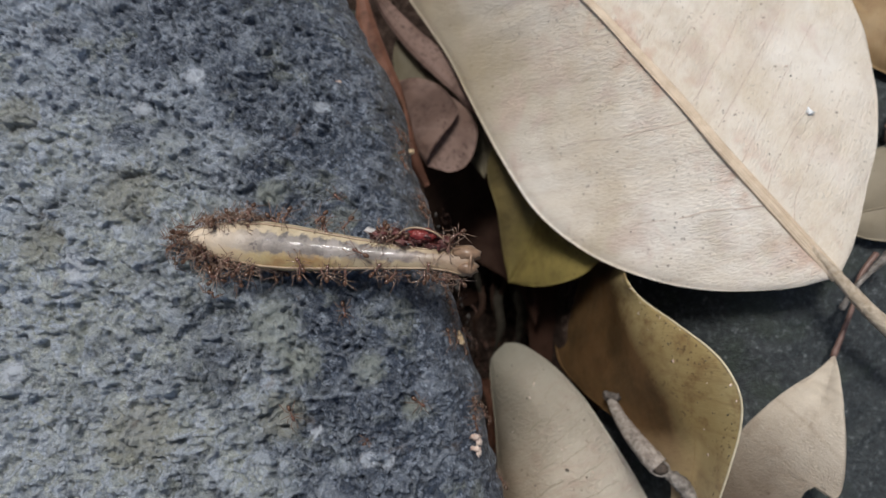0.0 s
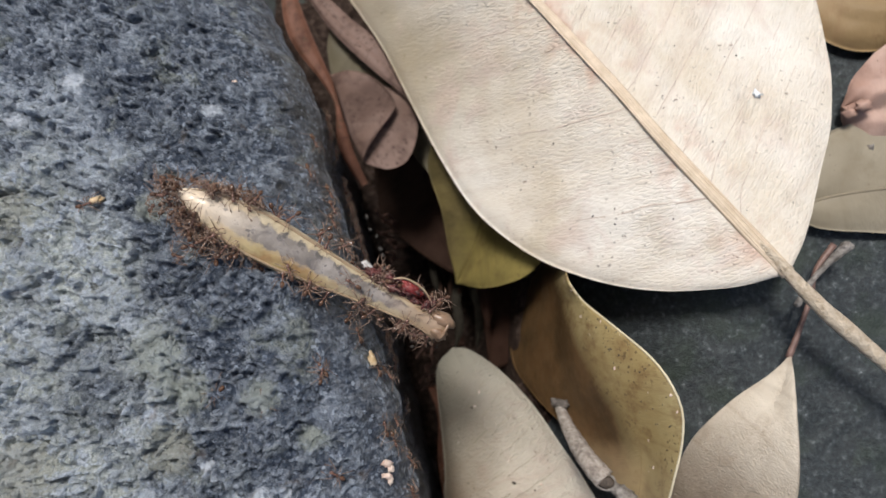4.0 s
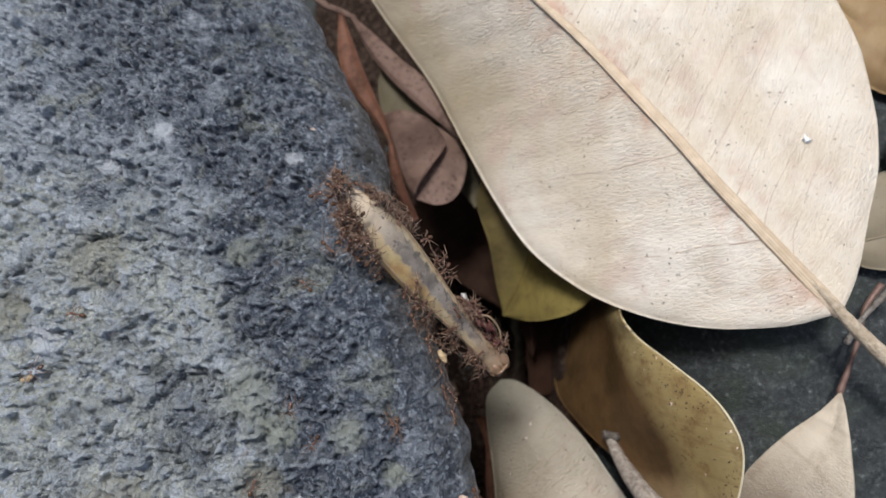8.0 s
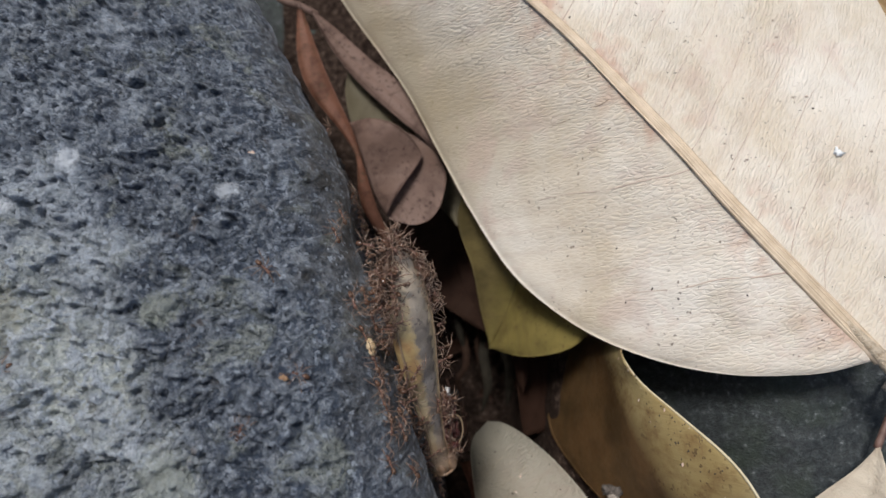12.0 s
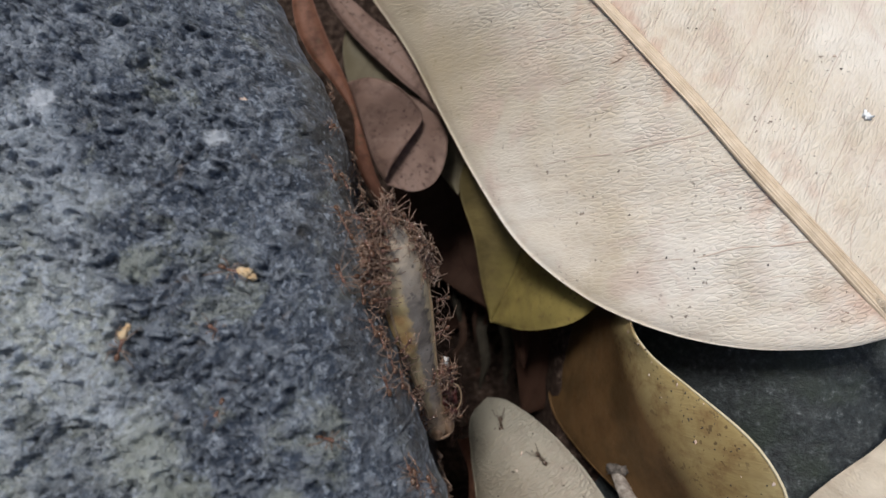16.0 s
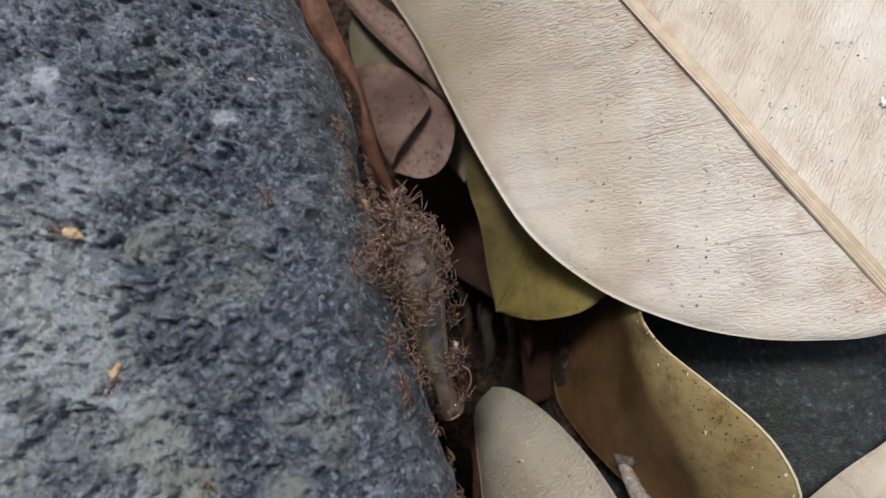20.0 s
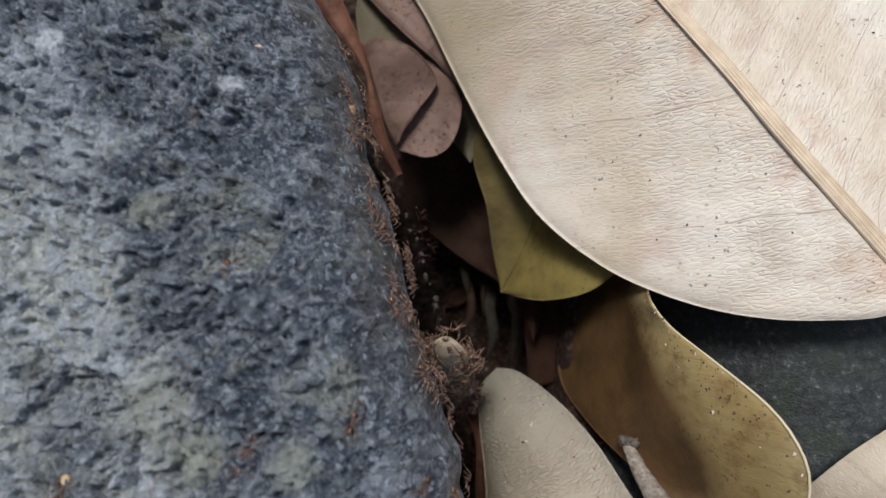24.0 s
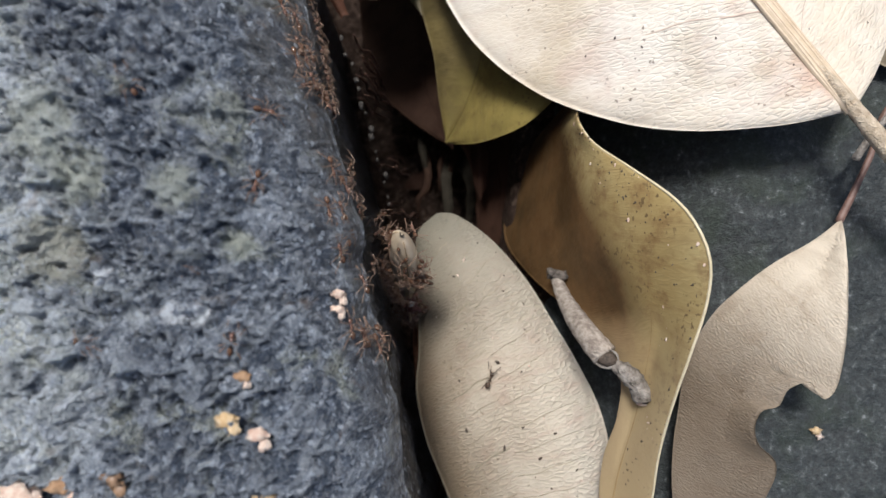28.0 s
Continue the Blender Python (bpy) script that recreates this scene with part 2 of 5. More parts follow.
def ground_material():
    n = Nodes("dark wet concrete")
    at = n.place()
    grain = n.noise(at, 1.1, 5, 0.7)
    fine = n.noise(at, 3.5, 3, 0.6)
    col = n.ramp(grain, (0.32, (0.010, 0.013, 0.014)), (0.52, (0.027, 0.033, 0.035)), (0.63, (0.060, 0.070, 0.070)), (0.74, (0.26, 0.28, 0.29)))
    moss = n.ramp(n.noise(at, 0.12, 4, 0.6), (0.50, 0.0), (0.66, 0.6))
    col = n.mix(moss, col, (0.020, 0.032, 0.018))
    return n.done(col, n.ramp(fine, (0.3, 0.45), (0.7, 0.8)), n.bump(n.math("ADD", grain, fine), 0.8, 0.3))


def soil_material():
    n = Nodes("dark leaf mould")
    at = n.place()
    a = n.noise(at, 0.9, 5, 0.7)
    col = n.ramp(a, (0.35, (0.014, 0.009, 0.007)), (0.55, (0.042, 0.028, 0.022)), (0.74, (0.15, 0.11, 0.085)))
    mat = n.done(col, 0.8, n.bump(a, 1.0, 0.5))
    n.bsdf.inputs["Specular IOR Level"].default_value = 0.06
    return mat


def leaf_material(name, main, pale, stain, spot=(0.10, 0.06, 0.035), wrinkle=0.6, stains=0.45, spots=0.70, rough=0.55, broad=0.055, half=None, pink=None, net_height=0.12, tail=None, depth=0.22, thin=0.16, net_dark=0.06, tip=None, rim=None, spec=0.3, cell=(1.5, 0.52), ribbed=1.0, crest=0.0, patchy=0.12):
    """A dry leaf: cloudy stains, dark specks, fine cross wrinkles that run out from the midrib."""
    n = Nodes(name)
    at = n.place()
    uv = n.place(uv=True)
    cloud = n.noise(at, broad, 4, 0.6)
    cloud2 = n.noise(at, 0.28, 5, 0.65)
    col = n.mix(n.ramp(cloud, (0.36, 0.0), (0.62, 1.0)), main, pale)
    col = n.mix(n.ramp(cloud2, (0.50, 0.0), (0.74, stains)), col, stain)
    flow = n.place((*cell, 1), uv=True)
    ribs = n.noise(flow, 1.1, 2, 0.45, 0.5)
    sway = n.put("ShaderNodeTexNoise", Vector=flow, Scale=0.8, Detail=2.0)
    bent = n.put("ShaderNodeVectorMath")
    bent.operation = "MULTIPLY_ADD"
    n.set(bent.inputs[0], sway.outputs["Color"]), n.set(bent.inputs[2], flow)
    bent.inputs[1].default_value = (0.9, 0.9, 0.0)
    net = n.cells(bent.outputs[0], 1.0, "DISTANCE_TO_EDGE")
    netline = n.ramp(net, (0.0, 1.0), (0.07, 0.0))
    ridge = n.ramp(net, (0.0, 1.0), (0.08, 0.55), (0.24, 0.0))
    col = n.mix(n.math("MULTIPLY", netline, net_dark), col, stain)
    if crest:
        # the fine veins dry paler than the blade between them
        col = n.mix(n.math("MULTIPLY", ridge, crest), col, (0.86, 0.82, 0.74))
    speck = n.math("MULTIPLY", n.ramp(n.noise(at, 1.5, 2, 0.5), (spots, 0.0), (spots + 0.05, 1.0)), n.ramp(n.noise(at, 0.13, 2, 0.5), (0.42, 0.0), (0.60, 1.0)))
    col = n.mix(n.math("MULTIPLY", speck, 0.75), col, spot)
    side = n.noise(n.place((0.16, 0.02, 1), uv=True), 1.0, 1, 0.4)
    col = n.mix(n.ramp(side, (0.47, 0.0), (0.50, 0.22), (0.53, 0.0)), col, stain)
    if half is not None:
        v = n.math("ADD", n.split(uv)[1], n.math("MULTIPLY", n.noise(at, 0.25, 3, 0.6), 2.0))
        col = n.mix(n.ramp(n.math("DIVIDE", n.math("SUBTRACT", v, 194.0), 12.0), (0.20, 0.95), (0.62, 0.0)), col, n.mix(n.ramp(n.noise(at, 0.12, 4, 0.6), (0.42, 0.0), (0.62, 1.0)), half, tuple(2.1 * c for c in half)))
    if tail is not None:
        along = n.math("ADD", n.split(uv)[0], n.math("MULTIPLY", n.noise(at, 0.12, 3, 0.6), 8.0))
        col = n.mix(n.ramp(n.math("DIVIDE", n.math("SUBTRACT", along, tail[1]), tail[2] - tail[1]), (0.0, 0.0), (1.0, 0.85)), col, tail[0])
    if rim is not None:
        v = n.math("ADD", n.split(uv)[1], n.math("MULTIPLY", n.noise(at, 0.10, 4, 0.6), 14.0))
        margin_tint = n.ramp(n.math("DIVIDE", n.math("SUBTRACT", v, rim[1]), 16.0), (0.0, 0.7), (1.0, 0.0))
        if rim[2:]:
            margin_tint = n.math("MULTIPLY", margin_tint, n.ramp(n.math("DIVIDE", n.split(uv)[0], rim[2]), (0.45, 0.0), (0.9, 1.0)))
        col = n.mix(margin_tint, col, rim[0])
    if tip is not None:
        along = n.math("ADD", n.split(uv)[0], n.math("MULTIPLY", n.noise(at, 0.12, 3, 0.6), 8.0))
        col = n.mix(n.ramp(n.math("DIVIDE", along, tip[1]), (0.15, 0.95), (1.0, 0.0)), col, tip[0])
    if pink is not None:
        v = n.math("ABSOLUTE", n.math("SUBTRACT", n.split(uv)[1], 200.0))
        near = n.ramp(n.math("DIVIDE", v, 10.0), (0.05, 1.0), (0.55, 0.0))
        col = n.mix(n.math("MULTIPLY", near, n.ramp(n.noise(at, 0.17, 3, 0.6), (0.50, 0.0), (0.62, 0.75))), col, pink)
        col = n.mix(n.ramp(n.noise(at, 0.085, 4, 0.65), (0.52, 0.0), (0.68, 0.42)), col, (0.52, 0.425, 0.285))
        col = n.mix(n.ramp(n.noise(at, 0.10, 4, 0.65, 0.4), (0.54, 0.0), (0.70, 0.5)), col, (0.60, 0.45, 0.39))
    uneven = n.ramp(n.noise(at, 0.16, 3, 0.6), (0.38, patchy), (0.60, 1.0))
    if rim is not None and crest:
        # the veins sink into the blade towards its margin
        uneven = n.math("MULTIPLY", uneven, n.ramp(n.math("DIVIDE", n.math("SUBTRACT", n.split(uv)[1], 172.0), 22.0), (0.0, 0.2), (0.85, 1.0)))
    h = n.math("MULTIPLY", n.math("ADD", n.math("MULTIPLY", ribs, ribbed), n.math("MULTIPLY", ridge, net_height * 2.0)), uneven)
    h = n.math("ADD", h, n.math("MULTIPLY", n.noise(at, 3.0, 3, 0.6), 0.15))
    mat = n.done(col, n.ramp(cloud2, (0.3, rough - 0.08), (0.7, rough + 0.12)), n.bump(h, wrinkle, depth))
    n.bsdf.inputs["Specular IOR Level"].default_value = spec
    # thin enough for light to come through
    through_leaf = n.put("ShaderNodeBsdfTranslucent", Color=col)
    blend = n.put("ShaderNodeMixShader", Fac=thin)
    n.set(blend.inputs[1], n.bsdf.outputs[0]), n.set(blend.inputs[2], through_leaf.outputs[0])
    n.set(n.out.inputs[0], blend.outputs[0])
    return mat


def plain_material(name, a, b, scale=1.0, rough=0.5, bump=0.3, depth=0.06, stretch=(1, 1, 1), spec=0.5):
    n = Nodes(name)
    at = n.place(stretch)
    f = n.noise(at, scale, 4, 0.6)
    f2 = n.noise(at, scale * 4, 3, 0.6)
    col = n.mix(n.ramp(f, (0.35, 0.0), (0.65, 1.0)), a, b)
    mat = n.done(col, n.ramp(f2, (0.3, rough - 0.07), (0.7, rough + 0.1)), n.bump(n.math("ADD", f, f2), bump, depth))
    n.bsdf.inputs["Specular IOR Level"].default_value = spec
    return mat


def femur_material():
    """Horny shell: pale straw back, grey glassy flank with dark chevrons, yellow belly near the thick end."""
    n = Nodes("insect shell")
    at = n.place()
    x, y = n.split(at)[:2]
    along = n.math("DIVIDE", x, 32.0)
    girth = n.math("MULTIPLY", n.ramp(along, (0.0, 0.20), (0.12, 0.76), (0.28, 1.0), (0.5, 0.82), (0.85, 0.45), (1.0, 0.55)), 2.5)
    wob = n.math("ADD", n.math("MULTIPLY", n.math("SUBTRACT", n.noise(at, 1.3, 5, 0.7), 0.5), 0.7), n.math("MULTIPLY", n.math("SINE", n.math("MULTIPLY", x, 3.6)), 0.05))
    side = n.math("ADD", n.math("DIVIDE", n.math("ADD", y, 0.2), girth), wob)
    half = n.math("DIVIDE", n.math("ADD", side, 1.0), 2.0)
    col = n.ramp(n.noise(at, 0.7, 4, 0.6), (0.3, (0.36, 0.28, 0.17)), (0.7, (0.52, 0.44, 0.30)))
    band = n.ramp(half, (0.27, 0.0), (0.36, 1.0), (0.76, 1.0), (0.82, 0.0))
    band = n.math("MULTIPLY", band, n.ramp(along, (0.03, 0.1), (0.14, 1.0), (0.75, 1.0), (0.92, 0.3)))
    col = n.mix(n.math("MULTIPLY", band, 0.85), col, n.ramp(n.noise(at, 0.5, 4, 0.6), (0.36, (0.135, 0.118, 0.112)), (0.64, (0.27, 0.245, 0.235))))
    bars = n.noise(n.place((0.30, 0.38, 0.30), 40), 1.0, 4, 0.6, 0.8)
    dark = n.math("MULTIPLY", band, n.ramp(bars, (0.50, 0.0), (0.60, 0.8)))
    col = n.mix(dark, col, (0.10, 0.088, 0.085))
    notch = n.math("MULTIPLY", n.ramp(half, (0.66, 0.0), (0.72, 1.0), (0.77, 1.0), (0.83, 0.0)), n.ramp(n.math("SINE", n.math("MULTIPLY", x, 2.9)), (0.1, 0.0), (0.5, 0.8)))
    col = n.mix(n.math("MULTIPLY", notch, n.ramp(along, (0.15, 0.0), (0.25, 1.0), (0.8, 1.0), (0.9, 0.0))), col, (0.085, 0.075, 0.066))
    belly = n.math("MULTIPLY", n.ramp(half, (0.24, 1.0), (0.36, 0.0)),
                   n.ramp(along, (0.04, 0.0), (0.10, 1.0), (0.48, 1.0), (0.62, 0.15)))
    col = n.mix(n.math("MULTIPLY", belly, 0.8), col, n.ramp(n.noise(at, 0.35, 3, 0.6), (0.4, (0.33, 0.18, 0.06)), (0.6, (0.46, 0.34, 0.135))))
    knee = n.ramp(n.math("DIVIDE", x, 32.0), (0.72, 0.0), (0.95, 0.7))
    col = n.mix(knee, col, (0.25, 0.15, 0.09))
    col = n.mix(n.ramp(along, (0.07, 0.95), (0.15, 0.60), (0.32, 0.0)), col, (0.66, 0.54, 0.40))
    spots = n.ramp(n.noise(at, 1.0, 3, 0.6), (0.58, 0.0), (0.66, 0.7))
    col = n.mix(n.math("MULTIPLY", spots, band), col, (0.06, 0.05, 0.05))
    mat = n.done(col, n.ramp(n.noise(at, 1.4, 3, 0.6), (0.3, 0.36), (0.7, 0.58)), n.bump(n.noise(at, 1.8, 5, 0.65), 0.5, 0.2))
    n.bsdf.inputs["Coat Weight"].default_value = 0.15
    return mat


M_STONE = stone_material()
M_GROUND = ground_material()
M_SOIL = soil_material()
M_BIG = leaf_material("pale dry leaf", (0.662, 0.574, 0.45), (0.785, 0.732, 0.648), (0.55, 0.43, 0.34), wrinkle=0.85, depth=0.135, net_dark=0.0, stains=0.25, spots=0.66, pink=(0.55, 0.33, 0.24), net_height=0.42, rim=((0.40, 0.325, 0.205), 187.0, 55.0), cell=(2.1, 0.85), ribbed=0.30, crest=0.22, patchy=0.5)
M_RIB = plain_material("leaf rib", (0.47, 0.365, 0.25), (0.60, 0.485, 0.35), 0.5, 0.55, 0.5, 0.1)
M_FIBRE = plain_material("rib fibre", (0.53, 0.415, 0.295), (0.67, 0.545, 0.41), 0.5, 0.6, 0.5, 0.1)
M_VEIN = plain_material("side vein", (0.45, 0.35, 0.285), (0.58, 0.475, 0.39), 0.6, 0.6, 0.4)
M_STALK = plain_material("leaf stalk", (0.44, 0.345, 0.24), (0.66, 0.56, 0.43), 1.1, 0.7, 1.0, 0.35)
M_NEAR = leaf_material("grey beige leaf", (0.45, 0.40, 0.315), (0.58, 0.53, 0.435), (0.43, 0.30, 0.245), spot=(0.07, 0.05, 0.035), wrinkle=0.8, stains=0.45, spots=0.665, net_dark=0.30, net_height=0.34, cell=(1.9, 0.8), crest=0.12, patchy=0.4, tip=((0.20, 0.19, 0.15), 30.0), rim=((0.20, 0.132, 0.068), 197.0), ribbed=0.4)
# golden leaf: left half browner, with its shade painted into the colour too
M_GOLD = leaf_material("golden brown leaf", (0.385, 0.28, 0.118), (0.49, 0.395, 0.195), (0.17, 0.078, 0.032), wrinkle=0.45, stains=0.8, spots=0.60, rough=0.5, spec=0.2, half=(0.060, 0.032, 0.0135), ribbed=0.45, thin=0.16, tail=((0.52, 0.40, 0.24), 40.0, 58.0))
# beige leaf: lower end browner, its shade put into the tail colour
M_SMALL = leaf_material("wrinkled beige leaf", (0.63, 0.53, 0.405), (0.73, 0.645, 0.52), (0.30, 0.21, 0.135), wrinkle=0.8, depth=0.10, net_dark=0.12, cell=(3.3, 1.5), stains=0.45, net_height=0.50, ribbed=0.4, patchy=0.5, crest=0.12, tail=((0.10, 0.068, 0.041), 9.0, 31.0))
M_OLIVE = leaf_material("olive yellow leaf", (0.15, 0.12, 0.040), (0.245, 0.195, 0.062), (0.10, 0.065, 0.03), half=(0.075, 0.058, 0.024), wrinkle=0.4, stains=0.6, broad=0.11, spots=0.62, rough=0.5, spec=0.2)
M_PINK = leaf_material("pinkish brown leaf", (0.19, 0.120, 0.094), (0.28, 0.19, 0.156), (0.065, 0.037, 0.030), spot=(0.06, 0.036, 0.030), wrinkle=0.35, stains=0.8, spots=0.60, spec=0.15, thin=0.35)
M_RUST = leaf_material("rust brown leaf", (0.118, 0.051, 0.032), (0.195, 0.092, 0.060), (0.04, 0.018, 0.012), wrinkle=0.5, stains=0.9, spots=0.56, broad=0.2, spec=0.15)
# near-black base colours stand in for the shade deep in the gap
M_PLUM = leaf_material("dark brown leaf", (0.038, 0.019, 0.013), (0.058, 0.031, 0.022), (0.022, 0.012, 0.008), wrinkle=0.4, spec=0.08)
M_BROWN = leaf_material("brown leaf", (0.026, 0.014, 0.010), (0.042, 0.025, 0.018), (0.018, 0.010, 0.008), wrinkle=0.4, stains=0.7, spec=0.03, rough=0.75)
M_FADED = leaf_material("faded leaf", (0.105, 0.089, 0.055), (0.155, 0.132, 0.087), (0.065, 0.05, 0.034), wrinkle=0.3, spec=0.15)
M_DULL = leaf_material("dull olive grey leaf", (0.25, 0.21, 0.145), (0.34, 0.295, 0.215), (0.20, 0.16, 0.10), wrinkle=0.4)
M_RED = leaf_material("reddish crumpled leaf", (0.42, 0.26, 0.20), (0.56, 0.40, 0.325), (0.25, 0.12, 0.08), wrinkle=0.6)
M_OCHRE = leaf_material("ochre leaf", (0.25, 0.165, 0.075), (0.36, 0.245, 0.12), (0.22, 0.12, 0.06), wrinkle=0.5)
M_EDGE = plain_material("leaf margin", (0.55, 0.47, 0.30), (0.64, 0.57, 0.40), 0.6, 0.5)
M_TWIG = plain_material("grey dead twig", (0.22, 0.18, 0.15), (0.50, 0.44, 0.38), 1.3, 0.8, 1.0, 0.3)
M_KNOT = plain_material("dark twig knot", (0.07, 0.058, 0.048), (0.22, 0.19, 0.165), 1.4, 0.85, 1.0, 0.3)
M_STUB = plain_material("dark grey bark", (0.10, 0.085, 0.07), (0.34, 0.31, 0.28), 0.9, 0.8, 1.0, 0.3)
M_REDSTEM = plain_material("reddish stalk", (0.12, 0.066, 0.052), (0.21, 0.13, 0.105), 0.8, 0.5)
M_FEMUR = femur_material()
M_GOLDRIB = plain_material("golden rib", (0.26, 0.165, 0.065), (0.36, 0.245, 0.11), 0.5, 0.5)
M_DARKVEIN = plain_material("fine dark vein", (0.20, 0.175, 0.12), (0.33, 0.29, 0.215), 0.6, 0.6)
M_KNEE = plain_material("knee shell", (0.16, 0.095, 0.055), (0.27, 0.175, 0.11), 1.2, 0.35)
M_KEEL = plain_material("horny ridge", (0.24, 0.165, 0.10), (0.36, 0.26, 0.16), 0.9, 0.35)
M_FLESH = plain_material("torn red flesh", (0.055, 0.016, 0.014), (0.13, 0.038, 0.032), 1.5, 0.3, 0.6, 0.2)
M_CLOT = plain_material("crimson flesh", (0.12, 0.016, 0.014), (0.24, 0.034, 0.030), 1.0, 0.22, 0.6, 0.2)
M_ANT = plain_material("ant shell", (0.11, 0.055, 0.040), (0.18, 0.098, 0.072), 2.0, 0.20, 0.1, 0.02)
M_GASTER = plain_material("ant abdomen", (0.060, 0.030, 0.018), (0.11, 0.055, 0.032), 2.0, 0.16, 0.1, 0.02)
M_LEG = plain_material("ant leg", (0.155, 0.094, 0.066), (0.30, 0.205, 0.15), 2.0, 0.20, 0.1, 0.02)
M_DARKANT = plain_material("dark ant shell", (0.035, 0.022, 0.015), (0.10, 0.062, 0.040), 2.0, 0.3, 0.1, 0.02)
M_DIRT = plain_material("dark dirt", (0.030, 0.022, 0.016), (0.085, 0.065, 0.05), 3.0, 0.8)
M_WHITE = plain_material("white flake", (0.72, 0.74, 0.74), (0.85, 0.86, 0.86), 2.0, 0.6)
M_ROOT = plain_material("rootlet", (0.045, 0.022, 0.016), (0.10, 0.055, 0.040), 0.8, 0.7, spec=0.2)
M_DUST = plain_material("grey dust", (0.045, 0.041, 0.037), (0.12, 0.11, 0.10), 2.0, 0.85, spec=0.1)
# base colour lowered to stand for the gap's shade
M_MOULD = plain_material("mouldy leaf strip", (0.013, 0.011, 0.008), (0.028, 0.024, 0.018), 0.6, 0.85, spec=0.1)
M_GRAIN = plain_material("dusty grain", (0.34, 0.32, 0.30), (0.55, 0.53, 0.51), 2.0, 0.7)
M_CRUMB = plain_material("orange crumb", (0.60, 0.40, 0.20), (0.74, 0.60, 0.40), 1.6, 0.6, 0.8, 0.3)
M_TAN = plain_material("tan scrap", (0.30, 0.17, 0.09), (0.46, 0.30, 0.18), 1.4, 0.7, 0.8, 0.3)
M_PALE = plain_material("pale crumb", (0.62, 0.42, 0.33), (0.78, 0.66, 0.56), 1.6, 0.6, 0.8, 0.3)


# ---- mesh helpers ----
def mesh_of(name, geo, material, smooth=True):
    verts, faces = np.asarray(geo[0], float) * MM, geo[1]
    me = bpy.data.meshes.new(name)
    me.from_pydata([tuple(v) for v in verts], [], faces)
    if len(geo) > 2:
        layer = me.uv_layers.new(name="UVMap")
        idx = np.empty(len(me.loops), np.int32)
        me.loops.foreach_get("vertex_index", idx)
        layer.data.foreach_set("uv", np.asarray(geo[2], np.float32)[idx].ravel())
    if smooth:
        me.polygons.foreach_set("use_smooth", np.ones(len(me.polygons), bool))
    me.materials.append(material)
    me.update()
    return me


BASE = {}


def thing(name, base=(0, 0, 0), label="", category="", group="", kind=""):
    ob = new(name)
    ob.empty_display_size = 0.002
    ob.location = Vector(base) * MM
    BASE[ob.name] = np.array(base, float)
    return tagged(ob, label, category, group, kind)


def part(name, geo, material, parent, label="", smooth=True):
    """One mesh object under a thing or a part; geo is in the place's own millimetres."""
    base = BASE.get(parent.name, np.zeros(3))
    ob = new(name, mesh_of(name, (np.asarray(geo[0], float) - base, *geo[1:]), material, smooth))
    ob.parent = parent
    if parent.parent is not None:
        BASE[ob.name] = base
    BASE[ob.name] = base
    return tagged(ob, label)


def curve_points(points, count, loose=False):
    """A smooth curve through control points, at even steps of its own length."""
    p = np.asarray(points, float)
    q = np.vstack([2 * p[0] - p[1], p, 2 * p[-1] - p[-2]])
    out = []
    for i in range(len(p) - 1):
        a, b, c, d = q[i:i + 4]
        for t in np.linspace(0, 1, 14, endpoint=False):
            out.append(0.5 * (2 * b + (c - a) * t + (2 * a - 5 * b + 4 * c - d) * t * t + (3 * b - 3 * c + d - a) * t ** 3))
    out = np.array(out + [p[-1]])
    s = np.r_[0, np.cumsum(np.linalg.norm(np.diff(out, axis=0), axis=1))]
    at = np.linspace(0, s[-1], count)
    return np.stack([np.interp(at, s, out[:, k]) for k in range(3)], 1)


def tube(points, radii, sides=8, count=0, flat=1.0, rough=0.0):
    """A tapered round bar along points; flat squeezes it from above."""
    p = curve_points(points, count) if count else np.asarray(points, float)
    r = np.interp(np.linspace(0, 1, len(p)), np.linspace(0, 1, len(radii)), radii)
    verts, faces = [], []
    for i, c in enumerate(p):
        t = p[min(i + 1, len(p) - 1)] - p[max(i - 1, 0)]
        t = t / (np.linalg.norm(t) + 1e-9)
        up = np.array([0, 0, 1.0]) if abs(t[2]) < 0.9 else np.array([1.0, 0, 0])
        a = np.cross(t, up)
        a /= np.linalg.norm(a)
        b = np.cross(a, t)
        for k in range(sides):
            w = 2 * math.pi * k / sides
            f = 1 + rough * (rng.random() - 0.5)
            verts.append(c + r[i] * f * (math.cos(w) * a + flat * math.sin(w) * b))
    for i in range(len(p) - 1):
        for k in range(sides):
            faces.append((i * sides + k, i * sides + (k + 1) % sides, (i + 1) * sides + (k + 1) % sides, (i + 1) * sides + k))
    faces.append(tuple(range(sides - 1, -1, -1)))
    faces.append(tuple((len(p) - 1) * sides + k for k in range(sides)))
    return np.array(verts), faces


def ball(center, radii, seg=10, rings=7, lumps=0.0, seed=0, ry=0.0):
    c, s = math.cos(radians(ry)), math.sin(radians(ry))
    verts, faces = [], []
    for i in range(rings + 1):
        a = math.pi * i / rings
        for k in range(seg):
            w = 2 * math.pi * k / seg
            d = Vector((math.cos(a), math.sin(a) * math.cos(w), math.sin(a) * math.sin(w)))
            f = 1 + lumps * noise.noise(d * 2.3 + Vector((seed * 7.1, seed * 3.3, 0)))
            x, y, z = d.x * radii[0] * f, d.y * radii[1] * f, d.z * radii[2] * f
            verts.append((center[0] + c * x + s * z, center[1] + y, center[2] - s * x + c * z))
    for i in range(rings):
        for k in range(seg):
            faces.append((i * seg + k, (i + 1) * seg + k, (i + 1) * seg + (k + 1) % seg, i * seg + (k + 1) % seg))
    return np.array(verts), faces


